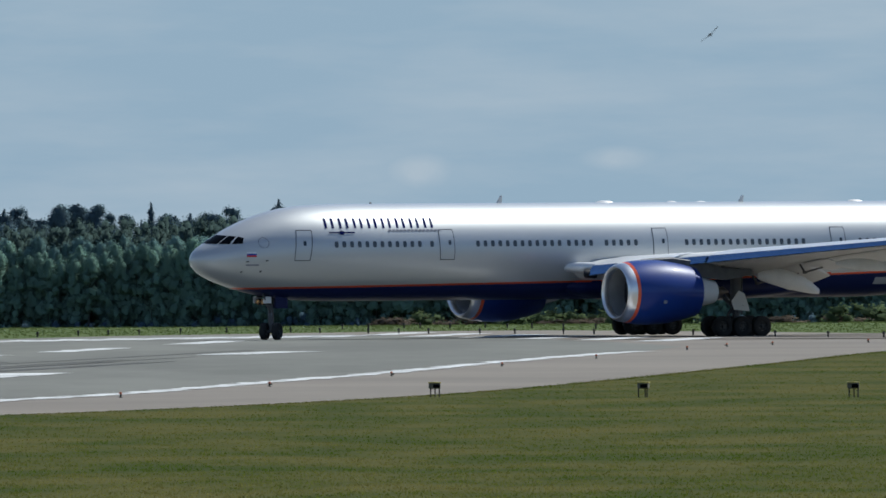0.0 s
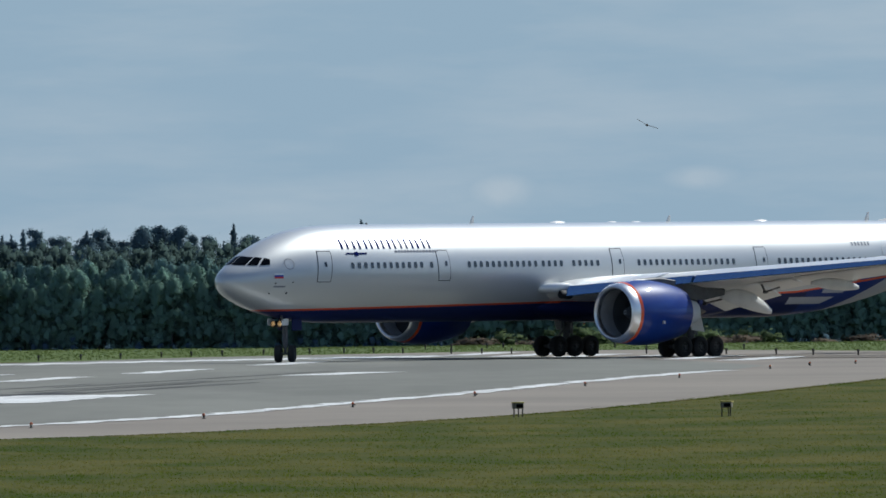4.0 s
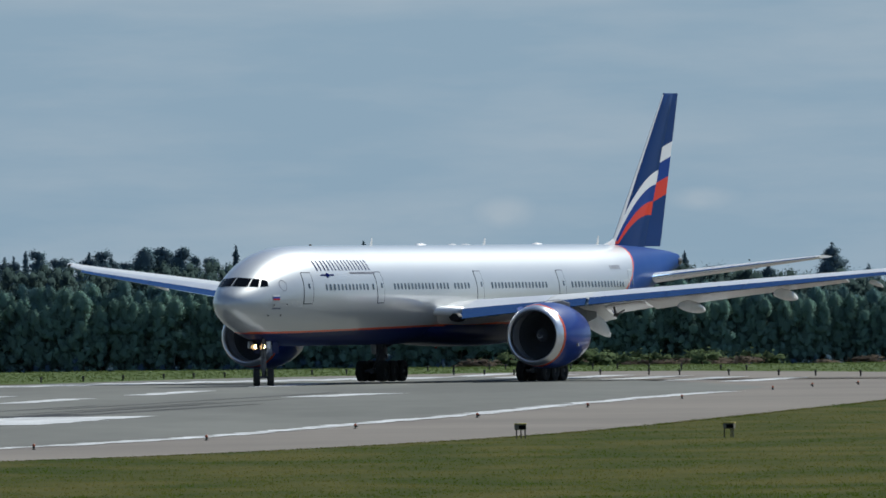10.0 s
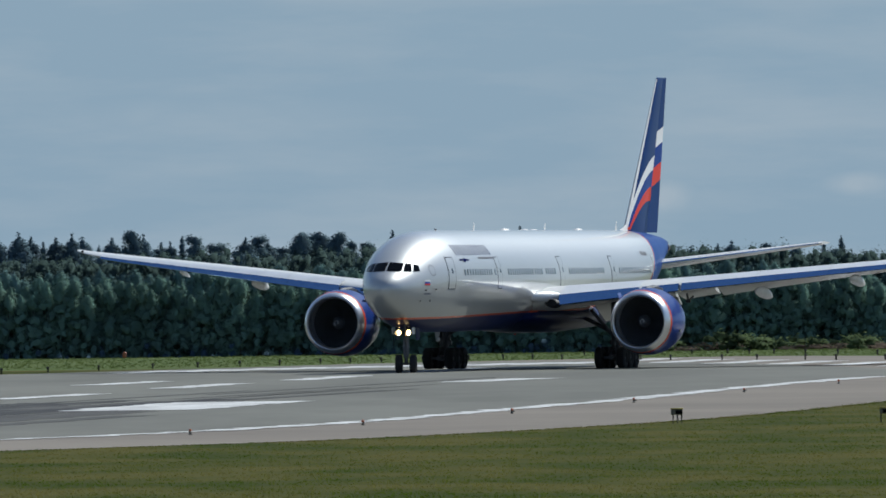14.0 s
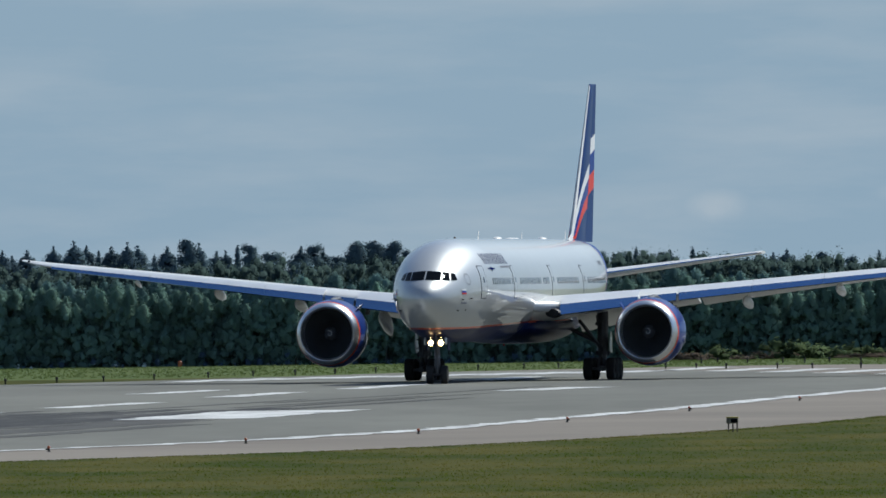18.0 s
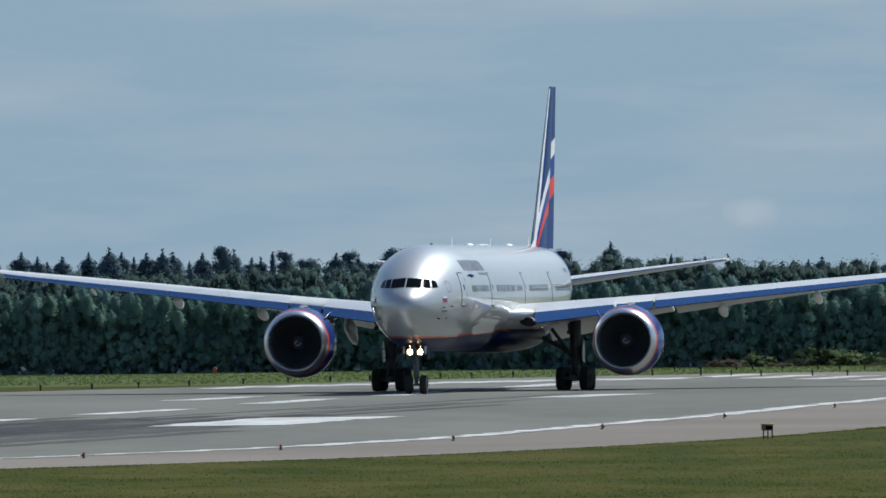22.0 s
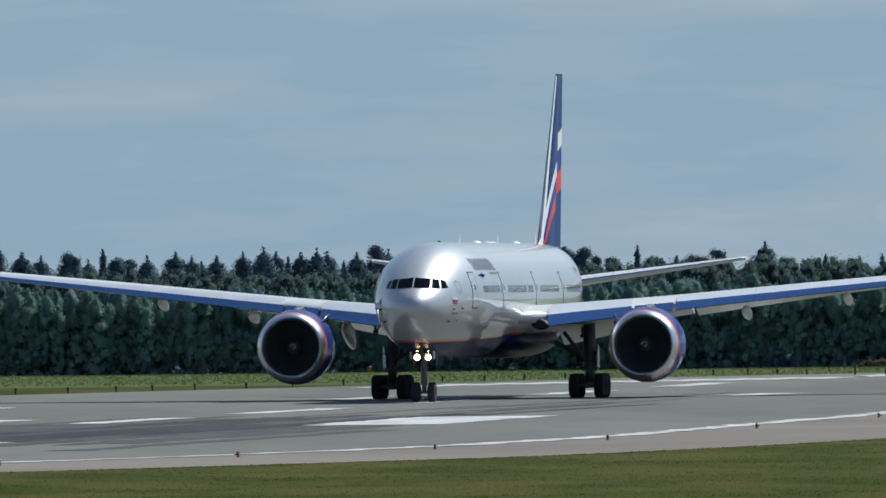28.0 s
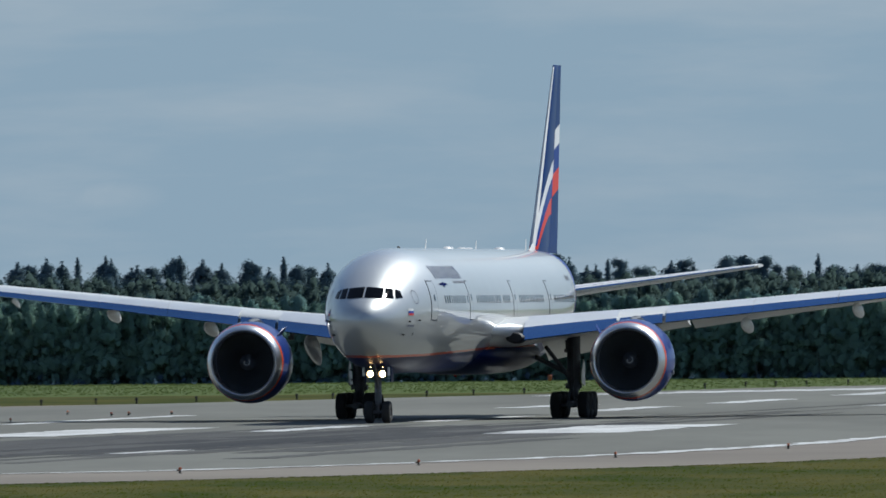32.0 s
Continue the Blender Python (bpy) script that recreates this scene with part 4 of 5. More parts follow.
def build_tail():
    rings, rudder = [], []
    swing = radians(7)
    for k in range(14):
        f = min(k, 12) / 12
        z, thin = (8.3 + 9.95 * f, 1.0) if k < 13 else (18.32, 0.4)
        le, ch = 61.75 + 9.0 * f, 7.6 - 5.35 * f
        ring = section(le, ch, 0, 0, 0.10 - 0.01 * f, 0.0, n=12)
        hinge = X(le + HINGE * ch)
        half = max(p[2] for p in ring if p[0] <= hinge)
        rings.append([(max(x, hinge), thin * (zz if x >= hinge else max(-half, min(half, zz * 9))), z) for x, _, zz in ring])
        # the rudder swings to the left about its hinge
        back = (1 - HINGE) * ch
        across = ((-0.02, 0.0), (0.02, 0.8), (0.5, 0.5), (1.0, 0.1), (1.0, -0.1), (0.5, -0.5), (0.02, -0.8))
        rudder.append([(hinge - c * back * math.cos(swing), thin * h * half + c * back * math.sin(swing), max(z, 8.42)) for c, h in across])
    fin = part("tail_fin", loft(rings), M["fin"], airliner, "navy tail fin with a white, blue and red ribbon")
    part("rudder", loft(rudder), M["fin"], fin, "rudder turned to the left")
    # strip along the leading edge, white to paint in a sun glint
    strips = []
    for k in range(9):
        f = k / 8
        z = 8.7 + 9.5 * f
        le, ch = 61.75 + 9.0 * (z - 8.3) / 9.95, 7.6 - 5.35 * (z - 8.3) / 9.95
        strips.append([(X(le + 0.012 * ch), 0.018 * ch, z), (X(le - 0.012 * ch), 0, z), (X(le + 0.012 * ch), -0.018 * ch, z), (X(le + 0.05 * ch), 0, z)])
    part("fin_leading_edge", loft(strips), M["white"], fin, "leading edge strip with reflected light in its colour")
    # dorsal root fillet, its white standing for a glint at the fin's foot
    rings = [[(X(a), w * c, z0 + (z1 - z0) * s) for c, s in ((-1, 0), (-0.5, 0.6), (0, 1), (0.5, 0.6), (1, 0))] for a, w, z0, z1 in ((60.6, 0.05, 8.45, 8.6), (61.4, 0.12, 8.4, 8.72), (62.2, 0.2, 8.4, 8.95), (62.7, 0.22, 8.4, 8.98))]
    part("fin_fillet", loft(rings), M["white"], fin)
    for side in (1, -1):
        rings = []
        for k in range(8):
            f = k / 7
            y = 1.0 + 9.75 * f
            rings.append(section(63.4 + 7.5 * f, 7.0 - 4.7 * f, side * y, 6.35 + 1.35 * f, 0.09, 0.0, n=10))
        stab = part("stabiliser", loft(rings), M["wing"], airliner, "grey swept tailplane")
        strips = []
        for k in range(6):
            f = 0.08 + 0.9 * k / 5
            y, le, ch, z = 1.0 + 9.75 * f, 63.4 + 7.5 * f, 7.0 - 4.7 * f, 6.35 + 1.35 * f
            strips.append([(X(le + 0.05 * ch), side * y, z + 0.026 * ch), (X(le - 0.012 * ch), side * y, z), (X(le + 0.05 * ch), side * y, z - 0.026 * ch), (X(le + 0.08 * ch), side * y, z)])
        part("stabiliser_edge", loft(strips), M["metal"], stab, "leading edge strip with reflected light in its colour")
    part("exhaust_pipe", turned([(-0.3, 0.24), (0.4, 0.3), (0.4, 0.24), (-0.2, 0.2)], 16), M["hot"], airliner, at=pose(X(73.0), 0, 7.45))


build_tail()


def wheel_mesh(radius, width, hub):
    r, w = radius, width / 2
    bm = turned([(-w * 0.92, hub), (-w, hub + 0.04), (-w, r * 0.82), (-w * 0.8, r * 0.96), (-w * 0.45, r), (w * 0.45, r), (w * 0.8, r * 0.96), (w, r * 0.82), (w, hub + 0.04), (w * 0.92, hub)], 30)
    turned([(-w * 0.9, hub), (-w * 0.6, hub * 0.92), (-w * 0.55, hub * 0.4), (-w * 0.8, hub * 0.3), (-w * 0.8, 0.02)], 20, bm, 1)
    turned([(w * 0.9, hub), (w * 0.6, hub * 0.92), (w * 0.55, hub * 0.4), (w * 0.8, hub * 0.3), (w * 0.8, 0.02)], 20, bm, 1)
    for i in range(6):
        t = 2 * math.pi * i / 6
        for s in (-1, 1):
            c = Vector((s * w * 0.62, hub * 0.66 * math.cos(t), hub * 0.66 * math.sin(t)))
            rod(c, c + Vector((s * 0.03, 0, 0)), 0.05, 6, bm, 0)
    # turned about x: lay the axle across the airliner
    bmesh.ops.rotate(bm, verts=bm.verts[:], matrix=Matrix.Rotation(math.pi / 2, 3, "Z"))
    return to_mesh("wheel", bm, [M["tyre"], M["rim"]])


WHEELS = []     # wheel, its place, its radius


def build_nose_gear():
    gear = part("nose_gear", rod((0, 0, 0.50), (0.12, 0, 3.0), 0.115), M["strut"], airliner, "nose landing gear leg with twin wheels")
    bm = rod((0.03, 0, 0.9), (0.12, 0, 3.0), 0.17, 14)
    rod((0.05, -0.42, 0.545), (0.05, 0.42, 0.545), 0.08, 10, bm)
    part("sleeve", bm, M["strut"], gear)
    bm = rod((0.14, 0, 1.7), (1.35, 0, 2.95), 0.075, 10)
    rod((-0.18, 0, 0.75), (-0.34, 0, 1.15), 0.05, 8, bm)
    rod((-0.34, 0, 1.15), (-0.12, 0, 1.55), 0.05, 8, bm)
    part("drag_brace", bm, M["strut"], gear)
    me = wheel_mesh(0.545, 0.42, 0.27)
    for s in (-1, 1):
        w = new("nose_wheel", me)
        w.parent = gear
        WHEELS.append((w, Vector((0.05, s * 0.43, 0.545)), 0.545))
    for s in (-1, 1):
        part("gear_door", slab((-0.85, s * 0.62 - 0.03, 2.0), (0.05, s * 0.62 + 0.03, 2.95), 0.02), M["silver"], airliner, "open nose gear door")
        part("forward_door", slab((0.35, s * 0.62 - 0.03, 2.32), (0.95, s * 0.62 + 0.03, 2.75), 0.02), M["wing"], airliner, "open pale nose gear door")
        # taxi and landing lamps in short hoods
        for z, r in ((2.42, 0.18), (2.80, 0.09)):
            y = s * 0.30
            bm = turned([(-0.02, 0.02), (-0.02, r * 0.96), (0.0, r), (0.50, r * 1.02), (0.50, r * 1.09), (-0.06, r * 1.1), (-0.12, 0.03)], 16)
            turned([(0.04, r * 0.93), (0.055, r * 0.6), (0.06, 0.01)], 16, bm, 1)
            part("lamp", bm, [M["dark"], M["lamp"]], airliner, "lit warm landing lamp", at=pose(0.32, y, z))
    part("lamp_bracket", slab((0.1, -0.36, 2.36), (0.22, 0.36, 2.48), 0.01), M["strut"], airliner)
    bm = slab((0.18, -0.13, 1.55), (0.2, 0.13, 1.9), 0.0)
    part("gear_placard", bm, M["grey_letter"], gear)
    return gear


nose_gear = build_nose_gear()


def build_main_gear(side):
    x, y = X(37.1), side * 5.49
    gear = part("main_gear", rod((x, y, 0.8), (x, y, 4.3), 0.24, 16), M["strut"], airliner, "six-wheel main landing gear")
    bm = rod((x, y, 1.5), (x, y, 4.3), 0.34, 16)
    rod((x, y - 0.42, 1.62), (x, y + 0.42, 1.62), 0.14, 10, bm)
    rod((x + 0.34, y, 1.9), (x + 0.34, y, 3.6), 0.08, 8, bm)
    rod((x - 0.3, y + 0.22, 1.4), (x - 0.3, y + 0.22, 3.8), 0.06, 8, bm)
    part("sleeve", bm, M["strut"], gear)
    bm = rod((x, y, 1.75), (x + 1.6, y - side * 1.2, 3.6), 0.11, 10)
    rod((x, y, 2.1), (x - 0.2, y - side * 2.4, 3.3), 0.13, 10, bm)
    rod((x + 0.3, y, 0.95), (x + 0.62, y, 1.4), 0.08, 8, bm)
    rod((x + 0.62, y, 1.4), (x + 0.24, y, 1.9), 0.08, 8, bm)
    part("side_brace", bm, M["strut"], gear)
    bm = rod((x + 1.65, y, 0.69), (x - 1.65, y, 0.69), 0.17, 12)
    for k in (-1, 0, 1):
        rod((x + 1.46 * k, y - 0.85, 0.67), (x + 1.46 * k, y + 0.85, 0.67), 0.1, 10, bm)
    rod((x + 1.1, y + 0.25, 0.9), (x - 1.1, y + 0.25, 0.9), 0.05, 8, bm)
    rod((x + 0.9, y - 0.2, 0.8), (x + 0.25, y - 0.1, 1.7), 0.06, 8, bm)
    part("bogie_beam", bm, M["strut"], gear, "bogie beam with three axles")
    me = wheel_mesh(0.67, 0.52, 0.31)
    for k in (-1, 0, 1):
        for s in (-1, 1):
            w = new("main_wheel", me)
            w.parent = gear
            WHEELS.append((w, Vector((x + 1.46 * k, y + s * 0.70, 0.67)), 0.67))
    # a tapered door that leans away from the leg, held by two links
    outline = ((-0.75, 1.62), (0.42, 1.74), (0.62, 2.3), (0.1, 2.95), (-0.35, 2.75), (-0.55, 2.2))
    bm = loft([[(x + dx, y + side * (0.44 + off + 0.03 * (z - 1.6)), z) for dx, z in outline] for off in (0.0, 0.045)])
    part("gear_door", bm, M["wing"], gear, "grey tapered door leaning from the gear leg")
    for dx, z in ((-0.25, 1.95), (0.2, 2.45)):
        part("door_link", rod((x + dx * 0.4, y, z), (x + dx, y + side * 0.5, z + 0.05), 0.04, 6), M["strut"], gear)
    return gear


for side in (1, -1):
    build_main_gear(side)


# ---------------------------------------------------------------- airfield things
def light_mesh():
    bm = turned([(0, 0.13), (0.03, 0.13), (0.05, 0.06), (0.19, 0.05), (0.21, 0.07)], 12, caps=True)
    bmesh.ops.rotate(bm, verts=bm.verts[:], matrix=Matrix.Rotation(-math.pi / 2, 3, "Y"))
    return bm


def edge_light():
    ob = part("edge_light", light_mesh(), M["post"])
    tagged(ob, "low elevated runway edge light on a dark foot", "runway light", "runway edge lights")
    bm = turned([(0.20, 0.075), (0.22, 0.10), (0.30, 0.095), (0.35, 0.05), (0.36, 0.01)], 12, caps=True)
    bmesh.ops.rotate(bm, verts=bm.verts[:], matrix=Matrix.Rotation(-math.pi / 2, 3, "Y"))
    part("lens", bm, M["amber"], ob, "amber glass lens")
    bm = slab((-0.2, -0.02, 0.12), (-0.06, 0.02, 0.2), 0.005)
    part("bracket", bm, M["post"], ob)
    return ob


first = edge_light()
LIGHTS = [(-34.8, 622), (-27.0, 645), (-19.3, 668), (-12.6, 693), (-6.4, 727), (-0.55, 779), (4.95, 836), (10.7, 898), (16.3, 956), (22.6, 1028), (25.5, 1056), (28.5, 1070), (34.7, 1090), (-47.9, 938), (-48.0, 1001), (-44.8, 983), (-44.1, 988), (-41.8, 988)]
first.matrix_basis = pose(*LIGHTS[0], 0.02)
first.scale = (0.64, 0.64, 0.64)
for i, (x, y) in enumerate(LIGHTS[1:]):
    copy_thing(first, pose(x, y, 0.02, 0, 0, 37 * i)).scale = (0.64, 0.64, 0.64)


def marker_post():
    ob = part("marker_post", rod((0, 0, 0), (0, 0, 0.26), 0.055, 8), M["post"], None)
    tagged(ob, "short dark marker post at the far pavement edge", "marker post", "far edge posts")
    part("cap", rod((0, 0, 0.24), (0, 0, 0.38), 0.11, 8, r2=0.07), M["post"], ob)
    return ob


post = marker_post()
rng = random.Random(11)
POSTS = []
line = along([(-64, 1072), (-46, 1112), (-31, 1168), (-22, 1208), (-14, 1236), (-3, 1272), (8, 1240), (16, 1224), (25, 1200), (32, 1166), (44, 1130)], 1)
acc = 0
for (x0, y0), (x1, y1) in zip(line, line[1:]):
    acc += abs(x1 - x0)
    if acc > 2.35:
        acc = rng.uniform(-0.7, 0.5)
        POSTS.append((x1, y1 + rng.uniform(-3, 3)))
for i in range(12):
    POSTS.append((4.5 + 1.95 * i + rng.uniform(-0.5, 0.5), 1322 - 0.16 * (i - 3) ** 2 * 6 + rng.uniform(-6, 6)))
post.matrix_basis = pose(*POSTS[0], 0.02)
for x, y in POSTS[1:]:
    copy_thing(post, pose(x, y, 0.02, 0, 0, rng.uniform(0, 360)))


def approach_box():
    """A low box on three legs that stands in the grass."""
    ob = part("signal_box", slab((-0.25, -0.22, 0.42), (0.25, 0.22, 0.68), 0.03), M["box"])
    tagged(ob, "dark boxy airfield lamp unit on short legs in the grass", "airfield light", "boxes in the grass")
    # yellow paints the sunlit top of the box onto the lid
    part("lid", slab((-0.27, -0.24, 0.67), (0.27, 0.24, 0.73), 0.015), M["yellow"], ob, "lid with sunlight put into its yellow colour")
    part("lens_plate", slab((-0.10, -0.235, 0.46), (0.21, -0.215, 0.63), 0.0), M["glass"], ob)
    for x, y in ((-0.2, -0.15), (0.2, -0.15), (0.05, 0.16)):
        part("leg", rod((x, y, 0), (x, y, 0.44), 0.03, 8), M["post"], ob)
    return ob


box = approach_box()
box.matrix_basis = pose(5.94, 720.1, -0.02, 0, 0, 8)
box.scale = (0.85, 0.85, 0.85)
for x, y, turn in ((13.98, 713.3, -12), (21.9, 706.5, 4)):
    copy_thing(box, pose(x, y, -0.02, 0, 0, turn)).scale = (0.85, 0.85, 0.85)

bm = slab((-0.15, -0.1, 0), (0.15, 0.1, 0.5), 0.04)
tagged(part("marker_board", bm, M["amber"], None), "small orange marker board in the far grass", "marker board").matrix_basis = pose(-30.4, 1400, grass_height(-30.4, 1400))


# ---------------------------------------------------------------- bird
def build_bird():
    bird = new("bird")
    tagged(bird, "dark brown bird of prey gliding over the field", "bird")
    rings = [[(x, r * math.cos(t), r * 0.9 * math.sin(t)) for t in [2 * math.pi * j / 10 for j in range(10)]] for x, r in ((0.2, 0.004), (0.17, 0.022), (0.12, 0.03), (0.02, 0.05), (-0.1, 0.035), (-0.17, 0.018))]
    part("body", loft(rings), M["bird"], bird)
    part("tail", loft([[(-0.15, -0.02, 0.008), (-0.15, 0.02, 0.008), (-0.27, 0.055, 0.006), (-0.27, -0.055, 0.006)], [(-0.15, -0.02, 0), (-0.15, 0.02, 0), (-0.27, 0.055, 0), (-0.27, -0.055, 0)]]), M["bird"], bird)
    made = []
    for s in (-1, 1):
        rings = []
        for y, le, ch in ((0.03, 0.09, 0.19), (0.15, 0.12, 0.20), (0.27, 0.10, 0.17), (0.37, 0.04, 0.09)):
            rings.append([(le, s * y, 0.0), (le - ch * 0.4, s * y, 0.012), (le - ch, s * y, 0.0), (le - ch * 0.4, s * y, -0.006)])
        made.append((part("bird_wing", loft(rings), M["bird"], bird), s))
    for p in bird.children:
        p.data.transform(Matrix.Scale(1.5, 4))
    return bird, made


bird, bird_wings = build_bird()


# ---------------------------------------------------------------- wood
def ball(n=7):
    """A coarse unit ball as points and faces."""
    vs, fs = [(0, 0, 1)], []
    for j in range(1, 4):
        for i in range(n):
            t, p = 2 * math.pi * (i + 0.5 * (j % 2)) / n, math.pi * j / 4
            vs.append((math.sin(p) * math.cos(t), math.sin(p) * math.sin(t), math.cos(p)))
    vs.append((0, 0, -1))
    for i in range(n):
        k = (i + 1) % n
        fs.append((0, 1 + i, 1 + k))
        for j in (1, 1 + n):
            fs.append((j + i, j + n + i, j + n + k, j + k))
        fs.append((1 + 2 * n + i, 1 + 3 * n, 1 + 2 * n + k))
    return vs, fs


BALL = ball()


def flat(p):
    """Outwards from the stem, level."""
    r = math.hypot(p[0], p[1])
    return Vector((p[0] / r, p[1] / r, 0.0)) if 0.01 < r < 9 else Vector((0, 0, 0))


def crown_mesh(name, blobs, mat, rng, leaf, dense=380):
    """A crown: clumps of leaf sheets laid like shingles over lumps of inner foliage. blobs: x, y, z, radius, squash."""
    vs, fs, ns = [], [], []
    for bx, by, bz, br, sq in blobs:
        i = len(vs)
        for x, y, z in BALL[0]:
            k = br * 0.66 * rng.uniform(0.7, 1.1)
            vs.append((bx + x * k, by + y * k, bz + z * k * sq))
            ns.append(tuple((Vector((x, y, z)) * 0.2 + flat(vs[-1]) * 0.6 + Vector((0, 0, 0.3))).normalized()))
        fs += [tuple(i + q for q in f) for f in BALL[1]]
        for _ in range(int(dense * br * br) + 10):
            d = Vector((rng.gauss(0, 1), rng.gauss(0, 1), rng.gauss(0, 1))).normalized()
            r = br * min(1.6, 0.66 + abs(rng.gauss(0, 0.38)))
            c = Vector((bx + d.x * r, by + d.y * r, bz + d.z * r * sq))
            n = (d + Vector((rng.gauss(0, 0.5), rng.gauss(0, 0.5), rng.gauss(0, 0.5)))).normalized()
            u = n.cross(Vector((rng.gauss(0, 1), rng.gauss(0, 1), rng.gauss(0, 1)))).normalized()
            v = n.cross(u)
            k = leaf * rng.uniform(0.6, 1.35)
            i = len(vs)
            vs += [c - u * k, c - v * k * 0.6, c + u * k, c + v * k * 0.55 - n * k * 0.15]
            fs.append((i, i + 1, i + 2, i + 3))
            # a clump is shaded as one soft lump
            ns += [tuple((d * 0.1 + n * 0.15 + flat(c) * 0.6 + Vector((0, 0, 0.3))).normalized())] * 4
    me = bpy.data.meshes.new(name)
    me.from_pydata(vs, [], fs)
    me.materials.append(mat)
    me.normals_split_custom_set_from_vertices(ns)
    return me


def trunk_bm(h, r, limbs, rng):
    bm = bmesh.new()
    rings = []
    for k in range(6):
        f = k / 5
        rr = r * (1 - 0.85 * f)
        ox, oy = 0.12 * math.sin(f * 3 + r * 9), 0.12 * math.cos(f * 2.3)
        rings.append([(ox + rr * math.cos(2 * math.pi * j / 7), oy + rr * math.sin(2 * math.pi * j / 7), h * f) for j in range(7)])
    loft(rings, True, bm)
    for z, ln, lift in limbs:
        t = rng.uniform(0, 2 * math.pi)
        rod((0, 0, z), (ln * math.cos(t), ln * math.sin(t), z + lift), r * 0.28, 5, bm, r2=r * 0.06)
    return bm


def spruce(h, rng, wide=0.30):
    """Tiers of drooping boughs that narrow to a tip."""
    blobs = []
    z = h * 0.10
    while z < h * 0.94:
        f = z / h
        rad = min(2.3, h * wide * (1 - f) ** 0.85) * rng.uniform(0.85, 1.15)
        n = max(2, int(3 + 5 * (1 - f)))
        t0 = rng.uniform(0, 6.28)
        for i in range(n):
            t = t0 + 6.28 * i / n + rng.uniform(-0.3, 0.3)
            r = rad * rng.uniform(0.45, 0.75)
            blobs.append((r * math.cos(t), r * math.sin(t), z - 0.25 * r, rad * rng.uniform(0.5, 0.68) + 0.1, 0.75))
        z += max(0.36, rad * 0.55)
    blobs += [(0, 0, h * 0.915, 0.40, 1.5), (0, 0, h * 0.95, 0.25, 1.8), (0, 0, h * 0.978, 0.10, 2.5)]
    return blobs, [(h * k / 9, h * 0.10 * (1 - k / 10), -0.2) for k in range(2, 9)]


def thin_spruce(h, rng):
    return spruce(h, rng, 0.11)


def pine(h, rng):
    """A bare lower trunk and a broad, uneven crown."""
    blobs = []
    for _ in range(44):
        f = rng.uniform(0.30, 0.93)
        t, r = rng.uniform(0, 6.28), rng.uniform(0.1, 1.0) * h * 0.135 * (1.5 - f) * min(1, 3.2 * (1.02 - f))
        blobs.append((r * math.cos(t), r * math.sin(t), h * f, rng.uniform(0.5, 0.95) * h / 15, 0.9))
    blobs += [(rng.uniform(-0.7, 0.7), rng.uniform(-0.4, 0.4), h * rng.uniform(0.91, 0.945), 0.6, 0.9) for _ in range(3)]
    return blobs, [(b[2] - 0.5, math.hypot(b[0], b[1]) + 0.3, 0.5) for b in blobs[:8]]


def birch(h, rng):
    """A narrow leafy crown down to the ground."""
    blobs = []
    for _ in range(60):
        f = rng.uniform(0.03, 0.93)
        wide = h * 0.15 * min(1.0, 1.75 * (1.0 - f)) ** 0.8
        t, r = rng.uniform(0, 6.28), rng.uniform(0.2, 1.0) * wide
        blobs.append((r * math.cos(t), r * math.sin(t), h * f, rng.uniform(0.4, 0.8) * h / 13, rng.uniform(0.9, 1.4)))
    blobs.append((0, 0, h * 0.95, 0.4, 1.3))
    return blobs, [(b[2] - 1, math.hypot(b[0], b[1]) + 0.2, 1.0) for b in blobs[:9]]


FORMS = {"aspen": birch, "spruce": spruce, "thin_spruce": thin_spruce, "pine": pine, "birch": birch}
TREE_LABELS = {"aspen": "mid-green leafy aspen standing close in the wood", "spruce": "tall dark green spruce in the wood behind the runway", "thin_spruce": "slender dark spruce that stands above the wood", "pine": "dark green pine with an uneven crown in the wood", "birch": "lighter green leafy birch at the edge of the wood"}


def make_tree(kind, h, seed):
    r = random.Random(seed)
    blobs, limbs = FORMS[kind](h, r)
    name = kind.split("_")[-1]
    ob = new(name + "_tree")
    part("trunk", trunk_bm(h * 0.96, 0.010 * h, limbs, r), M["bark"], ob)
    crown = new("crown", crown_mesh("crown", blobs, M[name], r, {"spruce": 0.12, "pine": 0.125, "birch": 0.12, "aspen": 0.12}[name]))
    crown.parent = ob
    return tagged(ob, TREE_LABELS[kind], "tree", "trees of the wood")


TREES = {}
for kind, count, h in (("spruce", 4, 16.0), ("thin_spruce", 2, 16.0), ("pine", 4, 16.0), ("birch", 6, 13.0), ("aspen", 5, 13.0)):
    TREES[kind] = [[make_tree(kind, h, 100 + 7 * i + len(kind)), h, False] for i in range(count)]
rng = random.Random(5)


def plant(kind, x, y, h):
    """A tree of the given height; the first of each model is the model itself."""
    model = rng.choice([m for m in TREES[kind] if not m[2]] or TREES[kind])
    m = pose(x, y, grass_height(x, y) - 0.05, 0, 0, rng.uniform(0, 360))
    if model[2]:
        t = copy_thing(model[0], m)
    else:
        t, model[2] = model[0], True
        t.matrix_basis = m
    k = h / model[1]
    w = k * (rng.uniform(1.1, 1.5) if kind == "spruce" else rng.uniform(0.95, 1.15))
    t.scale = (w, w, k)


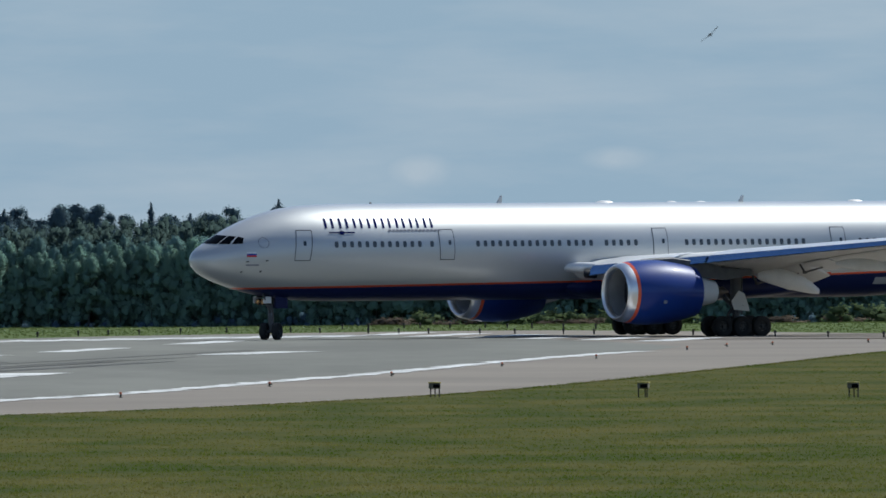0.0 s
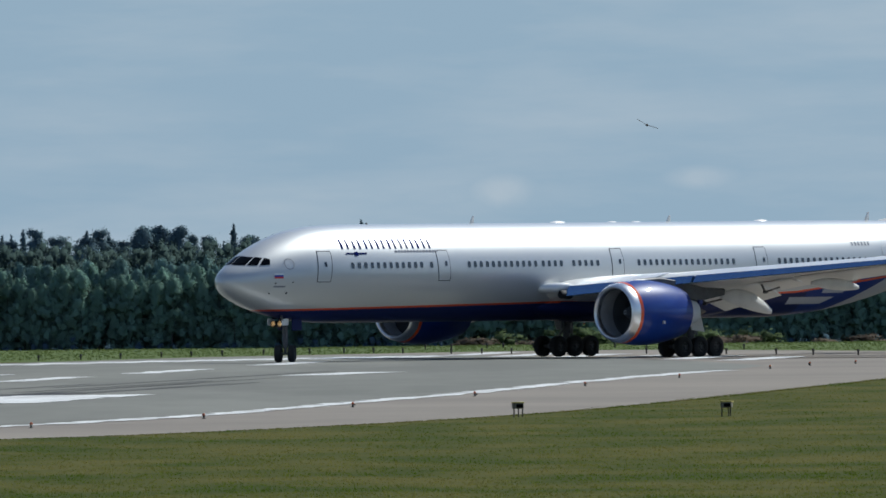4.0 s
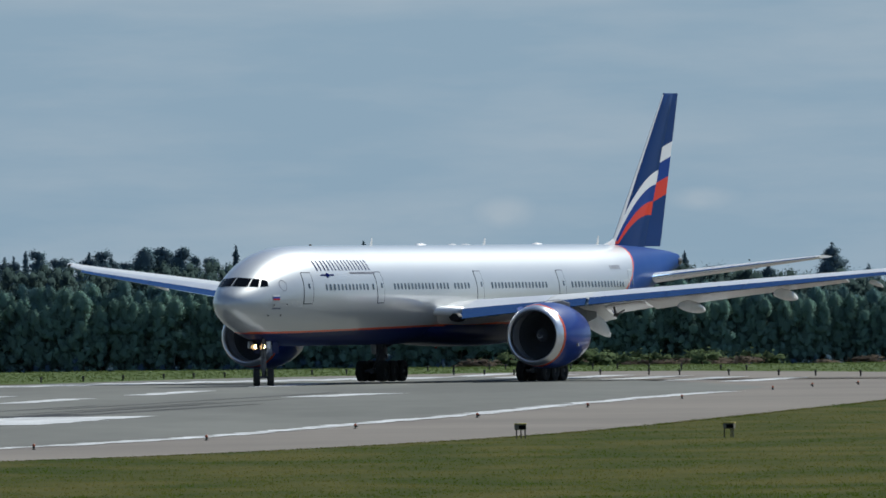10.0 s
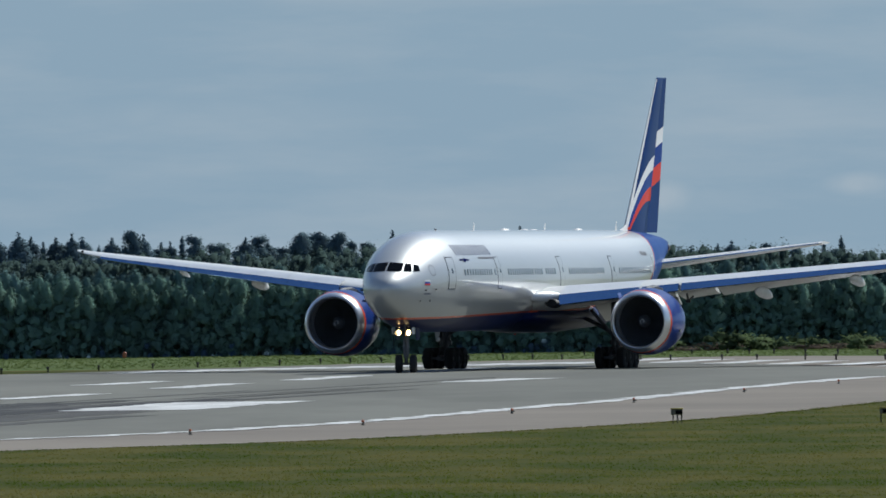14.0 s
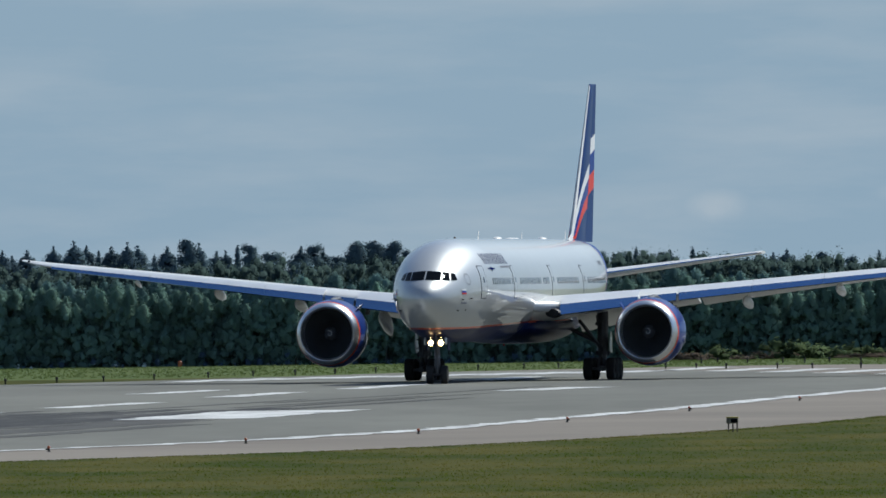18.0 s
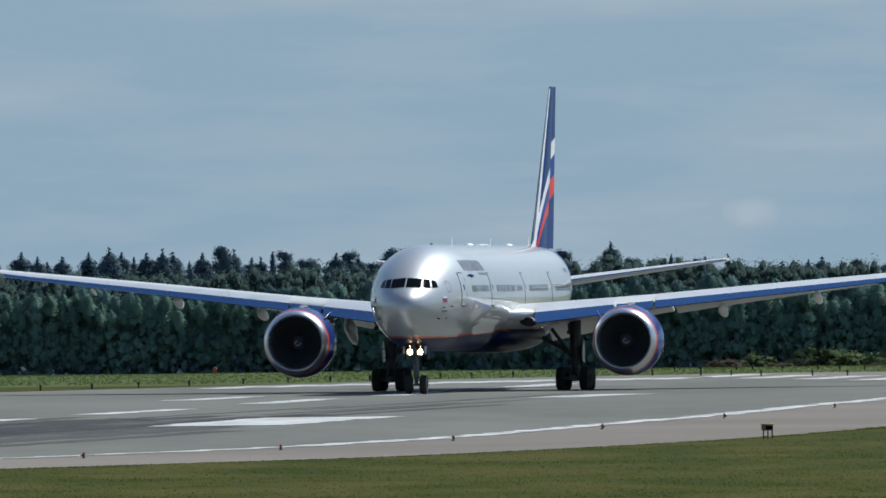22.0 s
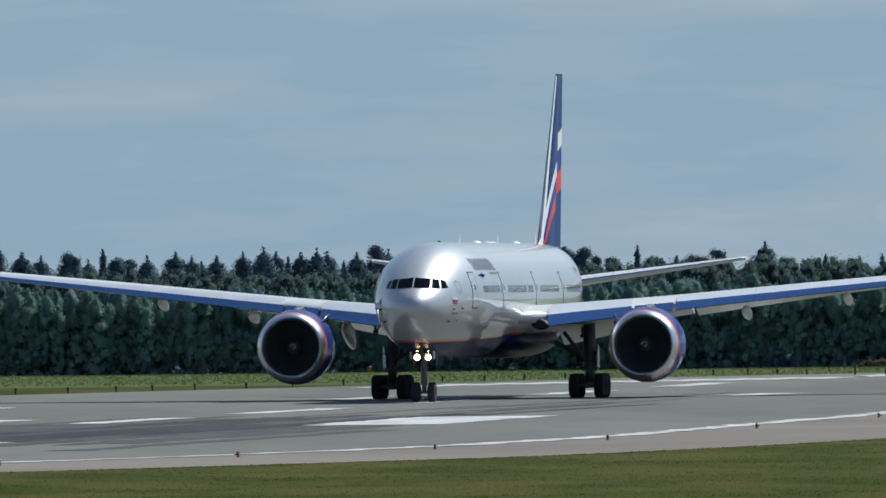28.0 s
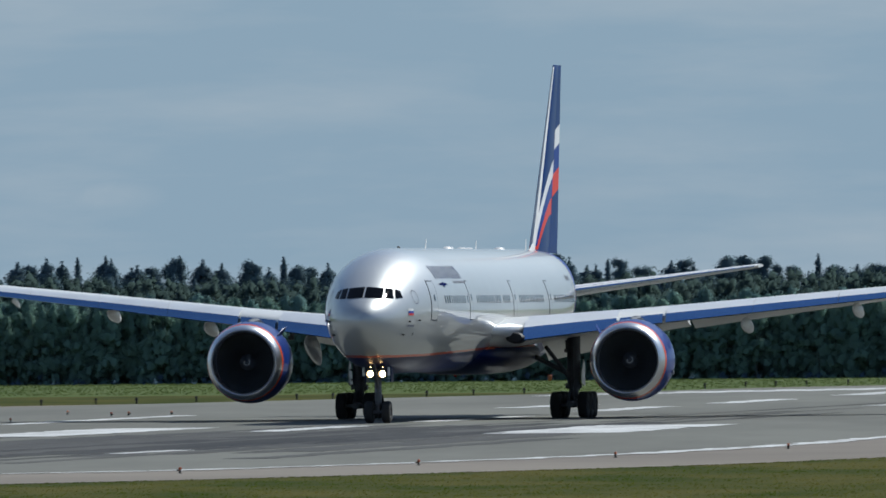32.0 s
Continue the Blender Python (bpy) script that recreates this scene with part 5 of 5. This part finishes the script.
# the conifers that stand above the wood: metres along it, height, kind
WEST = ((-116.4, 16.8, "s"), (-114.7, 16.6, "p"), (-112.6, 17.2, "s"), (-110.8, 16.9, "s"), (-108.7, 17.3, "t"), (-105.5, 17.4, "s"), (-104.4, 17.0, "s"), (-102.3, 16.0, "s"), (-101.2, 16.3, "s"), (-99.5, 16.3, "p"),
        (-97.0, 17.5, "p"), (-95.9, 17.4, "t"), (-93.1, 16.9, "s"), (-90.6, 16.4, "s"), (-87.5, 17.1, "p"), (-86.4, 16.7, "p"), (-85.0, 15.8, "s"), (-83.0, 17.2, "t"), (-81.5, 16.4, "p"), (-80.0, 16.1, "p"), (-77.5, 16.2, "s"), (-74.1, 16.7, "s"))
MIDDLE = ((-71.8, 16.1, "s"), (-70.6, 15.4, "s"), (-68.8, 16.1, "s"), (-65.6, 16.6, "s"), (-62.8, 17.1, "s"), (-61.4, 16.6, "s"), (-59.8, 16.0, "t"), (-58.2, 16.5, "s"), (-56.2, 16.9, "s"), (-55.0, 16.6, "s"), (-53.1, 15.4, "t"),
          (-51.3, 16.4, "s"), (-48.7, 17.5, "p"), (-47.3, 16.7, "s"), (-45.2, 15.7, "s"), (-44.0, 15.7, "s"), (-42.6, 16.5, "t"), (-41.0, 16.9, "p"), (-38.3, 15.8, "p"), (-34.6, 16.2, "s"), (-33.2, 16.8, "p"), (-31.9, 15.9, "s"), (-30.0, 15.2, "p"))
CENTRE = ((-27.7, 17.1, "p"), (-26.4, 16.8, "p"), (-25.3, 17.1, "p"), (-23.1, 17.0, "p"), (-21.4, 16.0, "p"), (-19.3, 15.7, "p"), (-16.3, 17.0, "t"), (-14.5, 15.8, "p"), (-13.3, 15.5, "p"), (-11.4, 15.5, "s"), (-9.4, 15.8, "p"), (-8.0, 15.8, "p"),
          (-6.0, 16.6, "p"), (-0.3, 17.2, "s"), (2.1, 14.8, "s"), (5.0, 15.4, "p"), (7.2, 15.6, "t"), (9.2, 14.3, "p"), (11.5, 15.2, "s"))
EAST = ((14.3, 15.5, "t"), (15.9, 14.4, "p"), (18.0, 14.0, "p"), (22.2, 13.8, "s"), (24.4, 14.7, "s"), (26.1, 15.0, "s"), (30.7, 14.9, "p"), (33.9, 14.4, "p"), (37.5, 14.8, "t"), (39.9, 15.5, "t"), (44.0, 13.2, "s"), (47.6, 13.3, "s"), (50.1, 13.9, "s"),
        (58.2, 16.4, "s"), (62.8, 13.6, "s"), (68.0, 14.2, "s"), (73.5, 14.6, "p"), (80.0, 14.0, "s"))
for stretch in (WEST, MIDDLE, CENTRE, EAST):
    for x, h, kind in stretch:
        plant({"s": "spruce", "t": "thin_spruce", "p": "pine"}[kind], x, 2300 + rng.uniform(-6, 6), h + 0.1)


def wood_top(x):
    """How high the close front of the wood stands."""
    return 13.6 + 0.5 * math.sin(x * 0.045 + 1.0) - 0.8 * max(0.0, min(1.0, (x - 4) / 30)) - 0.9 * max(0.0, min(1.0, (x - 40) / 12))


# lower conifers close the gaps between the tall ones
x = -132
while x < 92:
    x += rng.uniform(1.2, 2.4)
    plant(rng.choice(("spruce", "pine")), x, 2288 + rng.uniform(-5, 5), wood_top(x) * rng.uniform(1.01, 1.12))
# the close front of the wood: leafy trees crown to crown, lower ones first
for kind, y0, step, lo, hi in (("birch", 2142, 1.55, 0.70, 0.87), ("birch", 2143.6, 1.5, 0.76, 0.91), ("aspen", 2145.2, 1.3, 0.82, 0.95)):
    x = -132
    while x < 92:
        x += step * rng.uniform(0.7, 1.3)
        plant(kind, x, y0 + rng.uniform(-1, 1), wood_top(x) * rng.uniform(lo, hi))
# the depth of the wood behind them, raised to shade the front crowns
r2 = random.Random(9)
deep = []
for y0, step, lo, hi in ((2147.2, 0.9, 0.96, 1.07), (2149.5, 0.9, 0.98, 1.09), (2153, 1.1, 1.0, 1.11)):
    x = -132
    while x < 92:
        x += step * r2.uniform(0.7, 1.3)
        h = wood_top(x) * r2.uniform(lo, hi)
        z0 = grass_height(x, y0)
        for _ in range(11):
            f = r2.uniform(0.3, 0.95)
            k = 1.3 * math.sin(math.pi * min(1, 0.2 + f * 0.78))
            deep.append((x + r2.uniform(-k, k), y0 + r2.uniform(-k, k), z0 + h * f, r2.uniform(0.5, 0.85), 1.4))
tagged(new("wood_depth", crown_mesh("wood_depth", deep, M["deep"], r2, 0.13, 70)), "closed leafy crowns in the depth of the wood, shade in their colour", "wood", "", "stuff")


# undergrowth added along the foot of the wood, its colour painting the shade there
r1 = random.Random(31)
under = []
for k in range(420):
    cx, cy = -132 + 224 * k / 420 + r1.uniform(-1, 1), 2138.5 + r1.uniform(-1.5, 1.5)
    top = max(0.5, r1.gauss(1.5, 0.6))
    for f in (0.25, 0.65, 1.0):
        under.append((cx + r1.uniform(-0.5, 0.5), cy, grass_height(cx, cy) + top * f, r1.uniform(0.55, 0.95) * (1.25 - 0.6 * f), r1.uniform(0.9, 1.4)))
tagged(new("undergrowth", crown_mesh("undergrowth", under, M["young"], r1, 0.12, 90)), "bushes added along the wood's foot, dark blue for its shade", "bushes", "", "stuff")


# low shrubs on the rim of the field
r0 = random.Random(77)


def make_shrub(mat, label):
    ob = new("shrub")
    part("stems", trunk_bm(1.5, 0.05, [(0.3, 0.5, 0.8), (0.4, 0.5, 0.9), (0.3, 0.6, 0.7)], r0), M["bark"], ob)
    blobs = [(r0.gauss(0, 0.7), r0.gauss(0, 0.5), r0.uniform(0.4, 1.7), r0.uniform(0.35, 0.6), 0.9) for _ in range(14)]
    leaves = new("leaves", crown_mesh("leaves", blobs, mat, r0, 0.13, 60))
    leaves.parent = ob
    return tagged(ob, label, "shrub", "shrubs of the field")


SHRUBS = [make_shrub(M["shrub"], "low light-green shrub at the edge of the field"), make_shrub(M["dry_shrub"], "low reddish-brown dry shrub at the edge of the field")]
seen = set()
for k in range(64):
    which = 0 if k % 5 < 2 else 1
    az = r0.uniform(0.30, 1.9)
    if which == 0 and k < 40:
        az = r0.choice((0.62, 0.72, 1.0, 1.12)) + r0.gauss(0, 0.05)
    y = r0.uniform(1480, 1640)
    x = y * math.tan(radians(az))
    m = pose(x, y, grass_height(x, y) - 0.05, 0, 0, r0.uniform(0, 360))
    t = copy_thing(SHRUBS[which], m) if which in seen else SHRUBS[which]
    seen.add(which)
    t.matrix_basis = m
    k = r0.uniform(0.5, 1.0)
    t.scale = (k * 1.7, k * 1.5, k * (0.95 if which == 0 else 0.6))


# ---------------------------------------------------------------- grass
def tufts(name, count, area, mat, height, label, seed, blades=3, wide=0.055):
    """Blades of grass in tufts over the area given by a test."""
    r = random.Random(seed)
    vs, fs = [], []
    made = 0
    while made < count:
        x, y = area(r)
        if x is None:
            continue
        made += 1
        z = grass_height(x, y)
        for _ in range(blades):
            t = r.uniform(0, math.pi)
            w, h = wide * r.uniform(0.5, 1.5), height * r.uniform(0.4, 1.25)
            dx, dy = w * math.cos(t), w * 0.3 * math.sin(t)
            ox, oy = r.gauss(0, 0.08), r.gauss(0, 0.08)
            lx = r.gauss(0, 0.35) * h
            i = len(vs)
            vs += [(x + ox - dx, y + oy - dy, z - 0.02), (x + ox + dx, y + oy + dy, z - 0.02), (x + ox + lx, y + oy + h * r.uniform(-0.35, 0.25), z + h)]
            fs.append((i, i + 1, i + 2))
    me = bpy.data.meshes.new(name)
    me.from_pydata(vs, [], fs)
    me.materials.append(mat)
    return tagged(new(name, me), label, "grass", "", "stuff")


def edge_y(x):
    """How far the near grass reaches at x."""
    for (x0, y0), (x1, y1) in zip(NEAR_EDGE, NEAR_EDGE[1:]):
        if x0 <= x <= x1:
            return y0 + (y1 - y0) * (x - x0) / max(1e-6, x1 - x0)
    return 1000


def near_area(r):
    k = r.uniform(1 / 1050, 1 / 330)
    y = 1 / k
    x = y * math.tan(radians(r.uniform(-3.3, 2.3)))
    return (x, y) if y < edge_y(x) - 0.2 else (None, None)


def rim_area(r):
    i = r.randrange(len(NEAR_EDGE) - 1)
    (x0, y0), (x1, y1) = NEAR_EDGE[i], NEAR_EDGE[i + 1]
    f = r.random()
    x, y = x0 + (x1 - x0) * f, y0 + (y1 - y0) * f
    if not -60 < x < 48:
        return None, None
    return x + r.gauss(0, 0.25), y - abs(r.gauss(0, 1.2))


def far_area(r):
    y = r.uniform(1215, 1500)
    x = y * math.tan(radians(r.uniform(-3.3, 2.2)))
    d = min((x - px) ** 2 + (y - py) ** 2 for px, py in FAR_EDGE[::2])
    inside = any(abs(px - x) < 4 and py > y for px, py in FAR_EDGE)
    return (x, y) if not inside else (None, None)


tufts("grass_near", 60000, near_area, M["blades"], 0.05, "short blades standing in the mown grass", 1, 3, 0.03)
tufts("grass_rim", 4000, rim_area, M["blades"], 0.04, "uneven grass rim along the pavement", 2)
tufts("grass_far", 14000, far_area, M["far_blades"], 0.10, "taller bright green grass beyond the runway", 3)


# ---------------------------------------------------------------- what moves
def motions():
    rows = [
    (0.0, -0.70, 1168.31, -149.93),
    (0.5, -1.48, 1166.64, -148.05),
    (1.0, -2.16, 1164.96, -146.13),
    (1.5, -2.78, 1163.21, -144.15),
    (2.0, -3.38, 1161.42, -142.17),
    (2.5, -3.90, 1159.64, -140.22),
    (3.0, -4.33, 1157.85, -138.24),
    (3.5, -4.67, 1156.07, -136.27),
    (4.0, -5.01, 1154.28, -134.38),
    (4.5, -5.32, 1152.49, -132.53),
    (5.0, -5.61, 1150.67, -130.71),
    (5.5, -5.87, 1148.82, -128.89),
    (6.0, -6.09, 1146.91, -127.06),
    (6.5, -6.24, 1144.96, -125.16),
    (7.0, -6.35, 1142.94, -123.25),
    (7.5, -6.38, 1141.01, -121.40),
    (8.0, -6.36, 1139.09, -119.59),
    (8.5, -6.37, 1137.17, -117.91),
    (9.0, -6.38, 1135.13, -116.20),
    (9.5, -6.37, 1133.24, -114.72),
    (10.0, -6.40, 1131.21, -113.25),
    (10.5, -6.41, 1129.10, -111.79),
    (11.0, -6.43, 1126.84, -110.31),
    (11.5, -6.49, 1124.61, -109.02),
    (12.0, -6.60, 1122.39, -107.93),
    (12.5, -6.73, 1120.07, -106.87),
    (13.0, -6.87, 1117.64, -105.85),
    (13.5, -6.98, 1115.23, -104.85),
    (14.0, -7.14, 1112.74, -104.00),
    (14.5, -7.32, 1110.22, -103.21),
    (15.0, -7.49, 1107.60, -102.43),
    (15.5, -7.64, 1104.88, -101.64),
    (16.0, -7.78, 1102.03, -100.85),
    (16.5, -7.91, 1099.04, -100.07),
    (17.0, -8.06, 1095.90, -99.34),
    (17.5, -8.23, 1092.67, -98.68),
    (18.0, -8.42, 1089.40, -98.12),
    (18.5, -8.65, 1086.08, -97.68),
    (19.0, -8.91, 1082.74, -97.35),
    (19.5, -9.21, 1079.22, -97.08),
    (20.0, -9.60, 1075.51, -96.93),
    (20.5, -10.04, 1071.64, -96.85),
    (21.0, -10.47, 1067.68, -96.74),
    (21.5, -10.92, 1063.67, -96.73),
    (22.0, -11.41, 1059.46, -96.70),
    (22.5, -11.90, 1055.06, -96.66),
    (23.0, -12.42, 1050.41, -96.59),
    (23.5, -12.93, 1045.47, -96.48),
    (24.0, -13.44, 1040.30, -96.33),
    (24.5, -13.98, 1034.92, -96.23),
    (25.0, -14.55, 1029.38, -96.19),
    (25.5, -15.12, 1023.60, -96.11),
    (26.0, -15.71, 1017.47, -96.02),
    (26.5, -16.32, 1010.88, -95.90),
    (27.0, -16.97, 1003.80, -95.78),
    (27.5, -17.69, 996.21, -95.71),
    (28.0, -18.51, 988.07, -95.74),
    (28.5, -19.45, 979.33, -95.85),
    (29.0, -20.48, 969.93, -95.95),
    (29.5, -21.53, 960.04, -96.01),
    (30.0, -22.65, 949.57, -96.03),
    (30.5, -23.84, 938.63, -96.10),
    (31.0, -25.18, 927.12, -96.26),
    (31.5, -26.53, 915.18, -96.33),
    (32.0, -28.03, 902.88, -96.48),
    ]
    # it leans a little to its left while it turns
    lean = [float(np.interp(r[0], (0, 3, 8, 17, 25, 32), (-0.55, -0.55, -0.43, -0.32, -0.17, -0.17))) for r in rows]
    walk(airliner, [(t, pose(x, y, 0.035, roll, 0, h)) for (t, x, y, h), roll in zip(rows, lean)])
    # distance rolled and steering angle along the path
    dist = [0.0]
    for (t0, x0, y0, h0), (t1, x1, y1, h1) in zip(rows, rows[1:]):
        dist.append(dist[-1] + math.hypot(x1 - x0, y1 - y0))
    times = [r[0] for r in rows]
    steer = []
    for i in range(len(rows)):
        a, b = rows[max(0, i - 2)], rows[min(len(rows) - 1, i + 2)]
        way = math.degrees(math.atan2(b[2] - a[2], b[1] - a[1]))
        d = (way - rows[i][3] + 180) % 360 - 180
        steer.append((rows[i][0], pose(0, 0, 0, 0, 0, max(-60, min(60, d)))))
    walk(nose_gear, steer)
    for wheel, place, radius in WHEELS:
        keys = []
        for f in range(0, 961, 2):
            s = float(np.interp(f / 30, times, dist)) / radius
            keys.append((f / 30, Matrix.Translation(place) @ Matrix.Rotation(s % (2 * math.pi), 4, "Y")))
        walk(wheel, keys)
    for base, fan in engines:
        walk(fan, [(f / 30, base @ pose(0, 0, 0, -37 * f, 0, 0)) for f in range(0, 961, 2)])
    # seconds, x, z at 900 m, heading, bank
    flight = [(0, 21.03, 16.15, 80, -42), (0.5, 22.86, 14.98, 75, -38), (1, 23.33, 14.26, 100, -36), (1.5, 22.22, 13.77, 130, -50), (2, 20.12, 13.90, 160, -60), (2.5, 17.93, 13.77, 185, -55), (3, 15.68, 13.36, 210, -62), (3.5, 13.82, 12.99, 235, -30),
              (4.5, 14.4, 12.64, 285, -25), (5.5, 18.17, 13.29, 300, 10), (6, 21.26, 13.45, 285, 4), (7, 29.2, 14.0, 300, 0), (9, 48, 16, 300, 0), (14, 105, 20, 300, 0), (32, 300, 34, 300, 0)]
    keys = [(t, pose(x, 900, z) @ pose(0, 0, 0, 0, 0, h) @ pose(0, 0, 0, b, 0, 0)) for t, x, z, h, b in flight]
    walk(bird, keys)
    for wing, s in bird_wings:
        walk(wing, [(f / 30, pose(0, 0, 0, s * (6 + 28 * min(1, max(0, f / 30 - 4.5)) + 14 * math.sin(f * 0.105)), 0, 0)) for f in range(0, 961, 4)])


motions()
